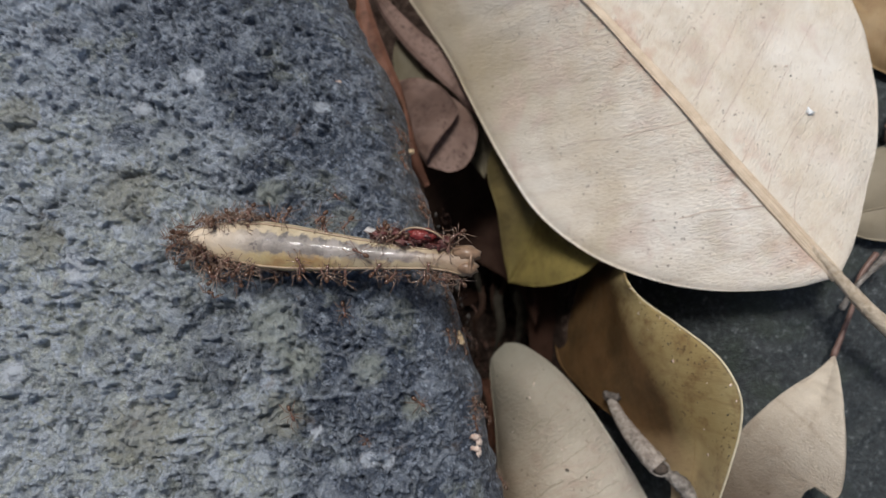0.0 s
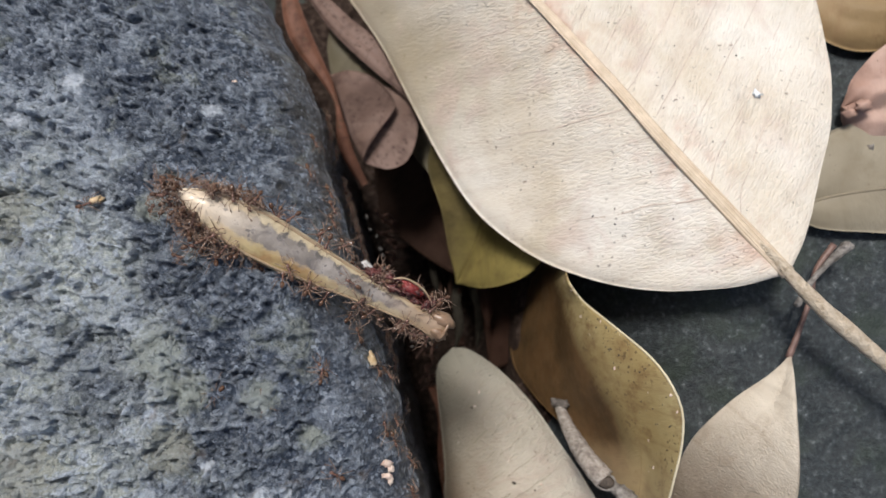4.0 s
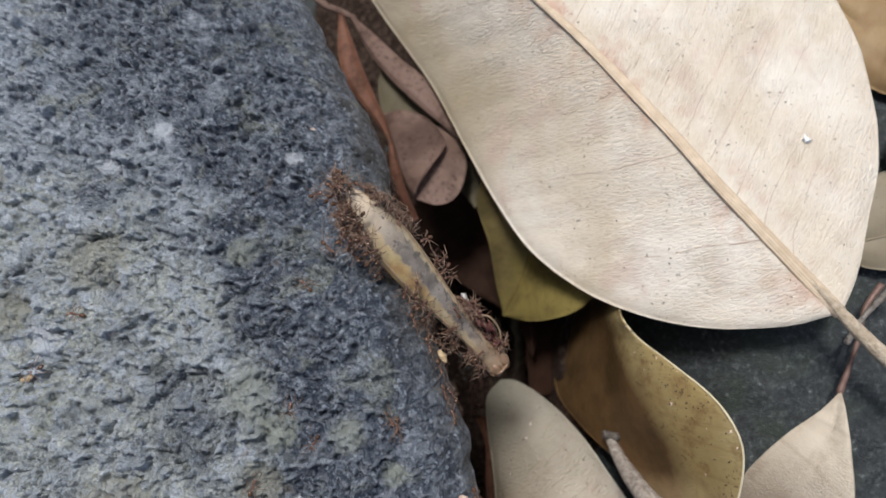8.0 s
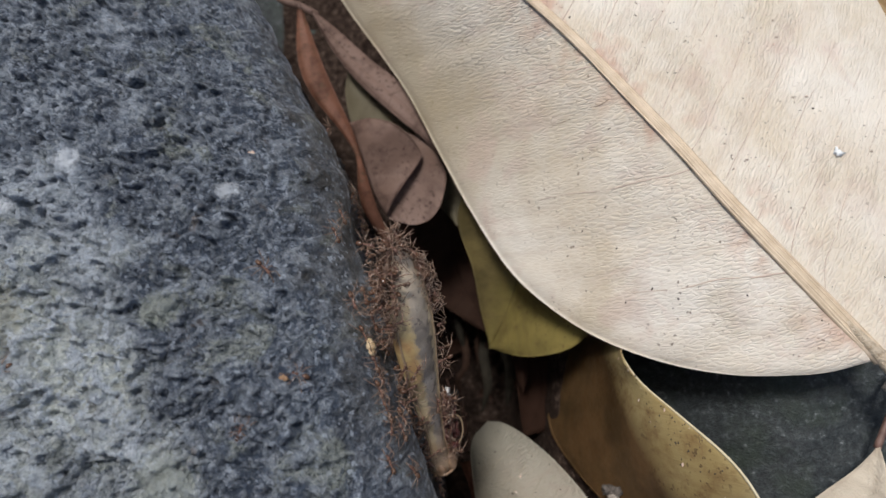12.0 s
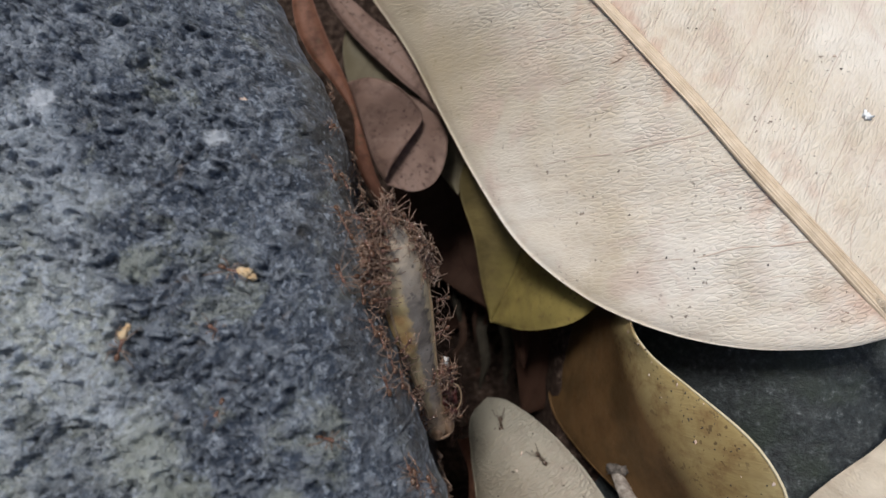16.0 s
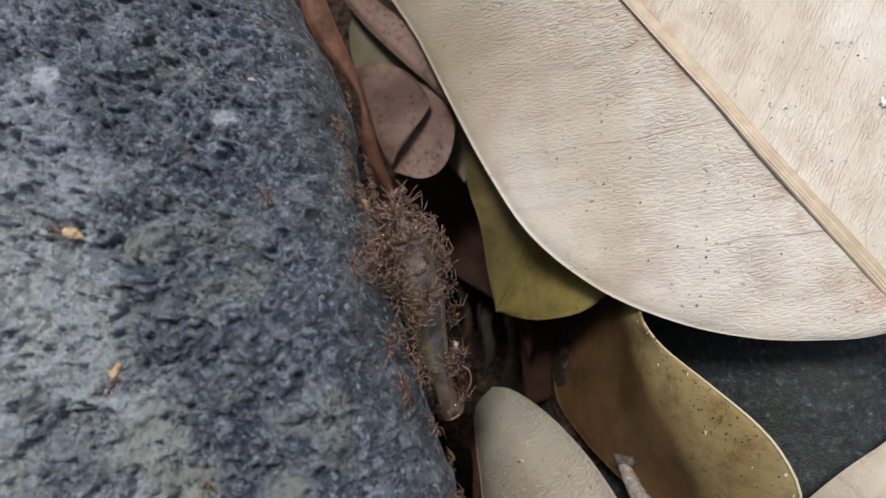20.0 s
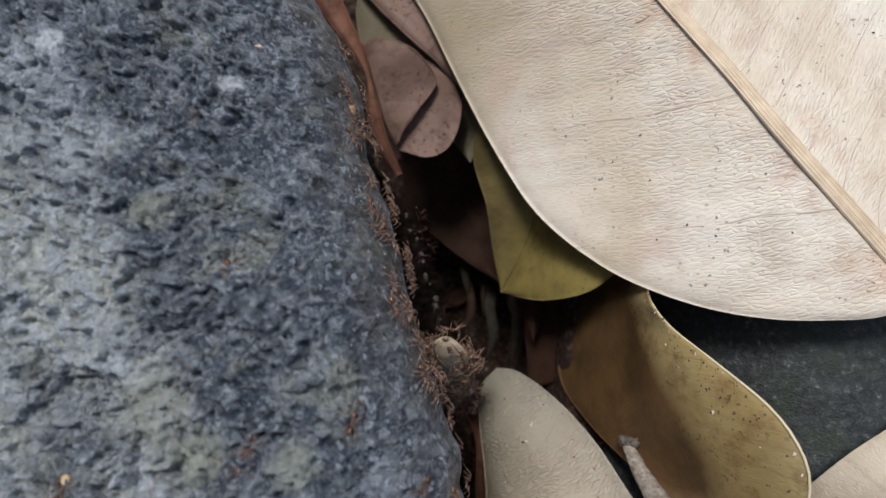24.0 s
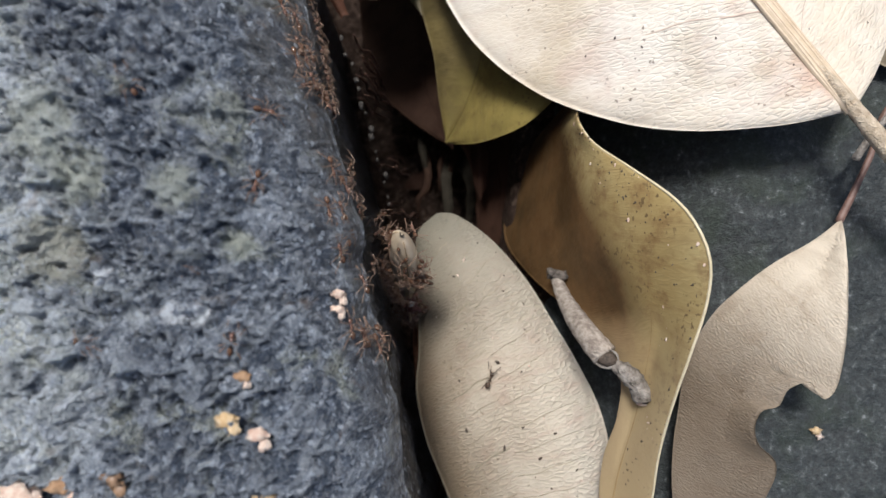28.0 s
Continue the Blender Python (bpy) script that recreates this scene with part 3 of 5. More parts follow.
def join(*geos):
    verts, faces, n = [], [], 0
    for g in geos:
        verts.append(np.asarray(g[0], float))
        faces += [tuple(i + n for i in f) for f in g[1]]
        n += len(g[0])
    return np.vstack(verts), faces


def lattice(x, y, seed):
    """Smooth value noise on arrays, about -1 to 1."""
    table = np.random.default_rng(seed).random((256, 256)) * 2 - 1
    xi, yi = np.floor(x).astype(int), np.floor(y).astype(int)
    fx, fy = x - xi, y - yi
    fx, fy = fx * fx * (3 - 2 * fx), fy * fy * (3 - 2 * fy)
    g = lambda i, j: table[(xi + i) % 256, (yi + j) % 256]
    return (g(0, 0) * (1 - fx) + g(1, 0) * fx) * (1 - fy) + (g(0, 1) * (1 - fx) + g(1, 1) * fx) * fy


def crumbs_relief(x, y, cell, seed):
    """Packed rounded grains: 0 in the crevices, up to 1 on the highest grains."""
    r = np.random.default_rng(seed)
    ox, oy, hi = r.random((128, 128)), r.random((128, 128)), r.random((128, 128))
    x, y = x / cell, y / cell
    xi, yi = np.floor(x).astype(int), np.floor(y).astype(int)
    best, out = np.full(x.shape, 9.0), np.zeros(x.shape)
    for i in (-1, 0, 1):
        for j in (-1, 0, 1):
            a, b = (xi + i) % 128, (yi + j) % 128
            d = (xi + i + ox[a, b] - x) ** 2 + (yi + j + oy[a, b] - y) ** 2
            nearer = d < best
            best = np.where(nearer, d, best)
            out = np.where(nearer, hi[a, b], out)
    return np.clip(1 - best * 1.3, 0, 1) * (0.35 + 0.65 * out)


def sheet_faces(nu, nv):
    i, j = np.meshgrid(np.arange(nu - 1), np.arange(nv - 1), indexing="ij")
    a = (i * nv + j).ravel()
    return np.stack([a, a + nv, a + nv + 1, a + 1], 1)


# ---- the stone kerb ----
EDGE_Y = [-140, -39, -30, -21, -14, -6, 1.5, 8, 16, 24, 30, 36, 50, 160]
EDGE_X = [36, 8.8, 6.5, 4.2, 2.0, -0.3, -2.8, -4.8, -7.8, -10.4, -12.5, -15.7, -24, -94]


def edge_x(y):
    return np.interp(y, EDGE_Y, EDGE_X)


def stone_top(x, y):
    """Height of the stone without its fine relief."""
    d = np.maximum(edge_x(y) - x, 0)
    crown = 62.5 - 0.26 * np.maximum(0, y - 3) - 0.02 * np.maximum(0, d - 30)
    w = 13 + 0.33 * np.clip(y + 2, 0, 60)
    drop = 14 + 0.13 * np.clip(y, 0, 40)
    k = np.clip(1 - d / w, 0, 1)
    return crown - drop * (1 - np.sqrt(1 - k * k))


def build_stone():
    ys = np.r_[(-420, -330, -250, -190), np.linspace(-135, -58, 60), np.arange(-57.6, 66, 0.19), np.linspace(66.5, 155, 60), (200, 260, 340, 430)]
    d = np.r_[0, np.cumsum(np.linspace(0.10, 0.25, 12))]
    d = np.r_[d, np.arange(d[-1] + 0.2, 62, 0.19), np.linspace(62.5, 150, 60), (185, 230, 290)]
    Y, Dd = np.meshgrid(ys, d, indexing="ij")
    X = edge_x(Y) - Dd + 0.5 * lattice(Y / 6, Dd * 0 + 3, 5) + 0.25 * lattice(Y / 1.7, Dd * 0 + 9, 6)
    Z = stone_top(edge_x(Y) - Dd, Y)
    wx = X + 0.9 * lattice(X / 1.9, Y / 1.9, 16) + 0.4 * lattice(X / 0.7, Y / 0.7, 18)
    wy = Y + 0.9 * lattice(X / 1.9 + 9, Y / 1.9, 17) + 0.4 * lattice(X / 0.7 + 5, Y / 0.7, 19)
    relief = 0.6 * lattice(X / 5, Y / 5, 1) + 0.35 * lattice(X / 2.2, Y / 2.2, 2) + 0.5
    relief += 0.50 * crumbs_relief(wx, wy, 1.5, 3) + 0.40 * crumbs_relief(wx, wy, 0.8, 4) - 0.75 * crumbs_relief(wx * 0.8, wy * 1.1, 1.9, 41) ** 1.3 - 0.60 * crumbs_relief(wx, wy, 1.1, 42) - 0.30 * crumbs_relief(wx, wy, 0.6, 43)
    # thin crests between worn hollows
    # crest height, kept for painting the crests as lit
    crest_lit = np.zeros_like(X)
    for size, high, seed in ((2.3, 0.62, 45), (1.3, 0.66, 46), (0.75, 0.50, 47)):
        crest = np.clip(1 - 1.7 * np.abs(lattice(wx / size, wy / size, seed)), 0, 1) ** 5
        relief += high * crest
        crest_lit += high * crest
    relief += 0.22 * lattice(X / 0.45, Y / 0.45, 44)
    relief *= 1.3 * np.clip(0.30 + Dd / 13, 0, 1)
    pit = np.clip(lattice(X / 2.2 + 40, Y / 2.2, 4) - 0.45, 0, 1) * 0.7
    hole = np.zeros_like(X)
    r = np.random.default_rng(3)
    for i in range(170):
        cx, cy, cr = r.uniform(-72, 0), r.uniform(-50, 60), r.uniform(0.5, 1.6)
        hole += np.clip(1 - ((X - cx) ** 2 + ((Y - cy) * r.uniform(0.7, 1.4)) ** 2) / cr ** 2, 0, 1) * r.uniform(0.2, 0.7) * cr
    Z = Z + relief - pit - np.where(Dd > 1.5, hole, 0)
    nu, nv = X.shape
    top = np.stack([X, Y, Z], 2).reshape(-1, 3)
    faces = sheet_faces(nu, nv)[:, ::-1]
    # side wall below the rounded edge
    rim = np.stack([X[:, 0], Y[:, 0], Z[:, 0]], 1)
    wall = []
    for dz in np.r_[np.arange(0.4, 12, 0.4), np.arange(13, 30, 1.5), (36, 50, 70, 100)]:
        w = rim.copy()
        lean = -0.10 * dz - 0.5 * min(dz, 2)
        w[:, 0] += lean + min(1, dz / 2) * (0.7 * lattice(w[:, 1] / 4, w[:, 1] * 0 + dz / 4, 12) + 0.35 * lattice(w[:, 1] / 1.5, w[:, 1] * 0 + dz / 1.5, 13) + 0.2 * lattice(w[:, 1] / 0.6, w[:, 1] * 0 + dz / 0.6, 14))
        w[:, 2] = (1 - min(1, dz / 6)) * w[:, 2] + min(1, dz / 6) * (np.convolve(np.pad(rim[:, 2], 6, mode="edge"), np.ones(13) / 13, "valid")) - dz
        wall.append(w)
    n0 = len(top)
    verts = np.vstack([top] + wall)
    ext = []
    rows = [np.arange(nu) * nv] + [n0 + k * nu + np.arange(nu) for k in range(len(wall))]
    for a, b in zip(rows, rows[1:]):
        ext.append(np.stack([a[:-1], b[:-1], b[1:], a[1:]], 1))
    # the other three sides go straight down into the ground
    grid = np.arange(nu * nv).reshape(nu, nv)
    base = len(verts)
    for line in (grid[:, -1], grid[0], grid[-1]):
        foot = verts[line].copy()
        foot[:, 2] = -45
        verts = np.vstack([verts, foot])
        low = base + np.arange(len(line))
        base += len(line)
        ext.append(np.stack([line[:-1], line[1:], low[1:], low[:-1]], 1))
    faces = np.vstack([faces] + ext)
    me = bpy.data.meshes.new("stone_block")
    me.from_pydata((verts * MM).tolist(), [], faces.tolist())
    me.polygons.foreach_set("use_smooth", np.ones(len(me.polygons), bool))
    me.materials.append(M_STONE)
    me.validate()
    # per-vertex values for the painted lit crests
    lit_values = np.zeros(len(me.vertices), np.float32)
    lit_values[:n0] = crest_lit.ravel()
    me.attributes.new("crest_lit", "FLOAT", "POINT").data.foreach_set("value", lit_values)
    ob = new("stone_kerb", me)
    return tagged(ob, "rough dark blue-grey stone kerb with pale lichen", "stone", kind="structure")


# ---- the ground ----
def ground_z(x, y):
    """A deep narrow gutter beside the stone, then a slope up to level concrete."""
    x = np.asarray(x, float)
    s = np.clip((x - 14) / 34, 0, 1)
    g = np.clip((19 - x) / 7, 0, 1)
    return 4 + 28 * s * s * (3 - 2 * s) - 40 * g * g * (3 - 2 * g)


def build_ground():
    near = np.arange(-30, 100, 0.8)
    far = 100 + np.cumsum(2.0 * 1.45 ** np.arange(28))
    xs = np.r_[-(far - 70)[::-1], near, far]
    ny = np.arange(-75, 90, 0.8)
    ys = np.r_[-(far - 25)[::-1], ny, far - 10]
    X, Y = np.meshgrid(xs, ys, indexing="ij")
    damp = (np.abs(X) < 110) & (np.abs(Y) < 100)
    Z = ground_z(X, Y) + damp * (0.5 * lattice(X / 7, Y / 7, 21) + 0.30 * lattice(X / 2.2, Y / 2.2, 22) + 0.15 * lattice(X / 1.0, Y / 1.0, 23))
    me = bpy.data.meshes.new("ground")
    me.from_pydata((np.stack([X, Y, Z], 2).reshape(-1, 3) * MM).tolist(), [], sheet_faces(*X.shape).tolist())
    me.polygons.foreach_set("use_smooth", np.ones(len(me.polygons), bool))
    me.materials.append(M_GROUND)
    return tagged(new("ground", me), "dark damp concrete ground sloping into a gutter", "ground", kind="structure")


# ---- leaves ----
def loft(left, mid, right, nu=90, nv=24, thick=0.28, sag=(0.0, 0.0), wave=0.15, seed=1, slant=0.45, herring=True, pleat=0.0, soften=0, droop=0.0):
    """A leaf blade of real thickness between its two margins, over its midrib. sag: how far each half bulges up.
    The UV map runs in mm: out along the side veins, and away from the midrib."""
    a, m, b = (curve_points(c, nu) for c in (left, mid, right))
    rows = []
    for k in range(-nv, nv + 1):
        w = abs(k) / nv
        e = a if k < 0 else b
        s = (2 * m[:, 2] - a[:, 2] - b[:, 2]) / 8 if sag is None else np.broadcast_to(sag[0] if k < 0 else sag[1], nu)
        rows.append(m * (1 - w) + e * w + np.outer(s * 4 * w * (1 - w), (0, 0, 1)))
    P = np.stack(rows, 1)
    for k in range(soften):
        P[:, 1:-1] = 0.25 * P[:, :-2] + 0.5 * P[:, 1:-1] + 0.25 * P[:, 2:]
    m = P[:, nv].copy()
    n = 2 * nv + 1
    s_len = np.r_[0, np.cumsum(np.linalg.norm(np.diff(m, axis=0), axis=1))]
    across = np.linalg.norm(P - m[:, None], axis=2)
    sign = np.sign(np.arange(n) - nv)[None]
    P[:, :, 2] += wave * (lattice(P[:, :, 0] / 6 + seed, P[:, :, 1] / 6, 31 + seed) + 0.5 * lattice(P[:, :, 0] / 2.2, P[:, :, 1] / 2.2 + seed, 32 + seed)) * np.minimum(1, across / 2)
    if pleat:
        # the blade is faintly folded along its side veins
        gap = 0.84 / 17 * s_len[-1]
        turn = s_len[:, None] - slant * across - 0.06 * s_len[-1] - np.where(sign > 0, 0.3 * gap, 0)
        P[:, :, 2] += pleat * np.abs(np.sin(np.pi * turn / gap)) * np.minimum(1, across / 4)
    if droop:
        # the first margin bends down
        P[:, :, 2] -= droop * np.exp(-np.linalg.norm(P - P[:, :1], axis=2) / 0.9)
    du = np.gradient(P, axis=0)
    dv = np.gradient(P, axis=1)
    nor = np.cross(du, dv)
    nor /= np.linalg.norm(nor, axis=2, keepdims=True) + 1e-9
    if np.mean(nor[:, :, 2]) < 0:
        nor = -nor
    U = s_len[:, None] - slant * across * (1 if herring else sign)
    V = across * sign + 200
    uv = np.stack([U, V], 2).reshape(-1, 2)
    # thinner towards the margins
    body = nor * (thick / 2 * np.minimum(1, 0.2 + (nv - np.abs(np.arange(n) - nv)) / 4))[None, :, None]
    top, low = P + body, P - body
    verts = np.vstack([top.reshape(-1, 3), low.reshape(-1, 3)])
    f = sheet_faces(nu, n)
    N = nu * n
    faces = [tuple(q) for q in f.tolist()] + [tuple(q) for q in (f[:, ::-1] + N).tolist()]
    ring = [i * n for i in range(nu)] + [(nu - 1) * n + j for j in range(1, n)] + [i * n + n - 1 for i in range(nu - 2, -1, -1)] + [j for j in range(n - 2, 0, -1)]
    for p, q in zip(ring, ring[1:] + ring[:1]):
        faces.append((p, q, q + N, p + N))
    return (verts, faces, np.vstack([uv, uv])), P


def margin(P, side, radius, lift=0.0):
    edge = P[:, 0 if side < 0 else -1] + np.array([0, 0, lift])
    return tube(edge[::2], [radius * 0.4, radius, radius, radius * 0.4], 6)


def side_veins(P, count, radius, reach=0.86, lean=0.16, wander=0.0, lift=0.10, lean_right=None):
    """Fine raised side veins, from the midrib towards both margins."""
    nu, n = P.shape[:2]
    nv = n // 2
    out = []
    for i in range(count):
        for sd in (-1, 1):
            u0 = 0.06 + 0.84 * (i + 0.3 * (sd > 0)) / count
            pts = []
            drift = rng.uniform(-1, 1, 3)
            slope = lean if sd < 0 or lean_right is None else lean_right
            for w in np.linspace(0.02, reach, 16):
                sway = 0.02 * wander * (drift[0] * math.sin(9 * w) + drift[1] * math.sin(21 * w) + drift[2] * w)
                u = max(0.0, min(0.995, u0 + slope * w + 0.03 * w * w + sway)) * (nu - 1)
                iu, fu = int(u), u - int(u)
                j = nv + sd * w * nv
                ij, fj = int(j), j - int(j)
                iu2, ij2 = min(iu + 1, nu - 1), min(ij + 1, n - 1)
                p = (P[iu, ij] * (1 - fu) + P[iu2, ij] * fu) * (1 - fj) + (P[iu, ij2] * (1 - fu) + P[iu2, ij2] * fu) * fj
                pts.append(p + np.array([0, 0, lift]))
            girth = radius * (1.5 if i % 3 == 1 and sd < 0 else 0.75)
            out.append(tube(pts, [girth, girth * 0.8, girth * 0.4], 6, flat=0.35))
    return out


def big_leaf():
    L = [(51.3, 3.3, 41.9), (47.3, 2.1, 41.7), (43.4, 1.4, 40.7), (36.6, 1, 37.6), (29.2, 2.1, 34.2), (21.3, 5.1, 30.2), (14.4, 9.9, 26.5), (9.7, 14.9, 24.3),
         (4.7, 23.1, 21.4), (-0.1, 32.4, 18), (-5.2, 42.4, 15.5), (-10.2, 50, 14), (-15.4, 57.4, 13), (-20, 65, 13), (-23, 74, 14), (-23.5, 83, 16), (-20, 92, 19)]
    M = [(51.8, 3.5, 42), (43.7, 12.6, 41.4), (36.2, 21.4, 40.4), (29.8, 29.7, 38.9), (23.9, 36.8, 37.7), (16.9, 44.8, 36.4), (9.5, 52.6, 34.7), (1, 63, 31), (-8, 75, 26), (-20, 92, 19)]
    R = [(52.1, 3.8, 42), (54.6, 8.8, 41), (56.9, 15.4, 39.7), (59.2, 23, 38.2), (60.2, 31, 36.7), (59.7, 38, 35.5), (57.9, 47, 34), (53, 58, 32), (44, 69, 30), (30, 80, 27), (10, 89, 23), (-8, 92, 20), (-20, 92, 19)]
    t = thing("large_dead_leaf", (51.8, 3.5, 42), "large pale beige dry leaf lying upside down on other leaves", "leaf")
    geo, P = loft(L, M, R, 230, 44, 0.20, (0.3, 0.3), 0.22, 3, 0.62, True, 0.12, droop=0.45)
    blade = part("blade", geo, M_BIG, t, "pale beige wrinkled leaf blade")
    part("midrib", tube([np.array(p) + (0, 0, 0.1) for p in M], [1.05, 0.90, 0.74, 0.52, 0.30, 0.12], 12, 70, 0.45), M_RIB, t, "raised tan midrib")
    rib = curve_points(M, 80)
    way = np.gradient(rib, axis=0)
    out = np.cross(way, (0, 0, 1.0))
    out /= np.linalg.norm(out, axis=1, keepdims=True)
    girth = np.interp(np.linspace(0, 1, 80), (0, 0.2, 0.4, 0.6, 0.8, 1), (1.05, 0.90, 0.74, 0.52, 0.30, 0.12))
    for f, h in ((-0.78, 0.27), (-0.45, 0.38), (-0.10, 0.43), (0.28, 0.42), (0.62, 0.34)):
        line = rib + out * (f * girth + 0.16 * lattice(np.arange(80) / 9.0, np.full(80, f * 9), 71))[:, None] + np.outer(girth * h + 0.04, (0, 0, 1))
        part("rib_fibre", tube(line[:70], [0.15, 0.13, 0.09, 0.04], 5), M_FIBRE, t)
    part("stalk", tube([(46.6, 9.4, 41.6), (49.4, 6.2, 42.1), (51.8, 3.5, 42.3), (55.5, -0.6, 42.6), (59, -3.8, 42.6), (64, -8, 42), (70, -13, 40.5), (77, -19, 37), (83, -24, 33.2)], [0.30, 0.85, 1.15, 0.95, 0.85, 0.9, 1.2], 12, 70, 1.0, 0.07), M_STALK, t, "thick rough leaf stalk")
    for v in side_veins(P, 17, 0.085, wander=0.12):
        part("side_vein", v, M_VEIN, blade)
    line = [(22.9, 35.7), (21.6, 34.9), (20.2, 34.5), (18.6, 33.8), (16.2, 33.2), (14.4, 33.0), (13.0, 32.4)]
    line = [(x, y, P[:, :, 2].ravel()[np.argmin((P[:, :, 0] - x) ** 2 + (P[:, :, 1] - y) ** 2)] + 0.11) for x, y in line]
    part("crack", tube(line, [0.03, 0.055, 0.045, 0.02], 5, 26, 1, 0.5), M_KNEE, blade, "thin dark crack in the blade")
    return P


def golden_leaf():
    R = [(29.2, 10, 22), (26.8, 6.5, 27), (24.7, 3.4, 30.5), (26.4, -0.3, 33.4), (30.1, -3.9, 39.5), (33.3, -7, 44.5), (35.2, -9.8, 46.8), (36.6, -13.3, 47.4), (36.8, -17.6, 46.8), (36.1, -23.2, 45), (35.6, -29.3, 42), (35.4, -35.9, 39), (35.7, -42.5, 36.5), (35.5, -53, 32), (34, -64, 28)]
    M = [(29, 10, 22), (26.5, 6.5, 27), (24.5, 3.0, 29.8), (25.8, -1, 30.8), (27.2, -5.5, 34), (30.2, -12, 37.6), (33.2, -17.5, 39), (34.4, -22, 37.8), (34.4, -27, 36), (34, -33, 33.4), (33, -42, 30), (33, -50, 28.5), (34, -64, 28)]
    L = [(27.5, 10, 14), (24, 6, 9), (20.5, 1, 5), (18.3, -6, 2), (18.0, -13, 4), (21.3, -17.8, 14), (27, -22.3, 26), (31.6, -27.3, 32), (32.3, -33.5, 31), (31.6, -40, 28), (31.8, -48, 27), (34, -64, 28)]
    t = thing("golden_dead_leaf", (34, -64, 28), "golden brown dry leaf curled up with a pale thin margin", "leaf")
    bulge = np.interp(np.linspace(0, 1, 130), (0, 0.2, 0.38, 0.55, 0.8, 1), (0, 0.1, 0.3, 0.1, 0.1, 0.1))
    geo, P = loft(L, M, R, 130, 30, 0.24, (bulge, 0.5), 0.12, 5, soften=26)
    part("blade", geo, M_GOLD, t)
    global GOLD
    GOLD = P
    part("margin", margin(P, 1, 0.16), M_EDGE, t, "pale yellowish leaf margin")
    part("midrib", tube(P[::3, 30] + (0, 0, 0.06), [0.05, 0.10, 0.16, 0.3], 8, 0, 0.4), M_GOLDRIB, t)


def near_leaf():
    L = [(7.2, -9.8, 13.5), (4.6, -12.9, 14.5), (4.9, -18.5, 16), (5.6, -23.4, 17), (6.2, -29.8, 18), (6.2, -35.5, 18.5), (7.6, -41, 19), (10, -46.6, 19), (14.5, -54.5, 19.5), (23, -62, 21)]
    M = [(7.2, -9.8, 13.5), (9.8, -14.5, 19.5), (13, -21, 23.2), (16.5, -29.5, 25.4), (19.2, -38, 26), (21.3, -47, 25), (22.5, -55, 23.5), (23, -62, 21)]
    R = [(7.2, -9.8, 13.5), (10.2, -9.9, 15.5), (15.3, -13, 18), (20.5, -18.1, 20), (24.7, -23.9, 21), (28.3, -29.1, 21.5), (31.7, -35, 22), (33.7, -41.2, 22), (34.3, -47.6, 22), (31, -57, 21.5), (23, -62, 21)]
    t = thing("arched_dead_leaf", (23, -62, 21), "grey beige arched dry leaf with dark specks beside the stone", "leaf")
    geo, P = loft(L, M, R, 90, 26, 0.30, None, 0.08, 7, -0.22, False)
    blade = part("blade", geo, M_NEAR, t)
    for v in side_veins(P, 15, 0.085, 0.95, 0.05, 0.12, 0.17, -0.10):
        part("side_vein", v, M_DARKVEIN, blade)
    part("margin", margin(P, -1, 0.12), M_DARKVEIN, t, "thin brownish leaf margin")
    return P


def small_leaf():
    L = [(54.8, -7.8, 35.7), (51.6, -10.4, 36.5), (47.2, -13.2, 37), (43.9, -16.4, 36.5), (41, -20.3, 35.5), (39.1, -25.6, 34.5), (38.9, -31.4, 33.5), (38.8, -37, 33), (39.2, -42.7, 33), (41, -50, 32.6)]
    M = [(54.8, -7.8, 35.7), (52.6, -11.5, 38.6), (49.5, -16, 40.2), (47, -20.5, 40), (45.2, -25, 38.6), (43.8, -30, 37), (43.4, -36, 35.6), (43.3, -43, 34.2), (41, -50, 32.6)]
    R = [(54.9, -7.8, 35.7), (53.9, -10.5, 39), (52.6, -14.6, 42.6), (52.5, -20.4, 43.4), (52.5, -25.7, 42.4), (51.4, -27.3, 42), (50.2, -25.7, 41.6), (48.3, -26.7, 40.8), (47.7, -28.8, 40.2), (46.1, -29.6, 39.8), (45.7, -31.6, 39.2), (46.5, -33.7, 38.8), (48.7, -35.7, 38.3), (48.8, -39, 37.3), (47, -45, 34.8), (41, -50, 32.6)]
    t = thing("bitten_dead_leaf", (45, -33, 33), "small wrinkled beige leaf with a ragged bitten margin", "leaf")
    geo, P = loft(L, M, R, 130, 20, 0.28, None, 0.12, 9, 0.3, False)
    part("blade", geo, M_SMALL, t)
    part("stalk", tube([(54.6, -8.2, 35.6), (55.9, -4.6, 35.8), (57.4, 0, 36), (58.2, 4, 36.2), (60.5, 7.5, 36.4)], [0.48, 0.36, 0.38, 0.5], 8, 26), M_REDSTEM, t, "reddish brown leaf stalk")


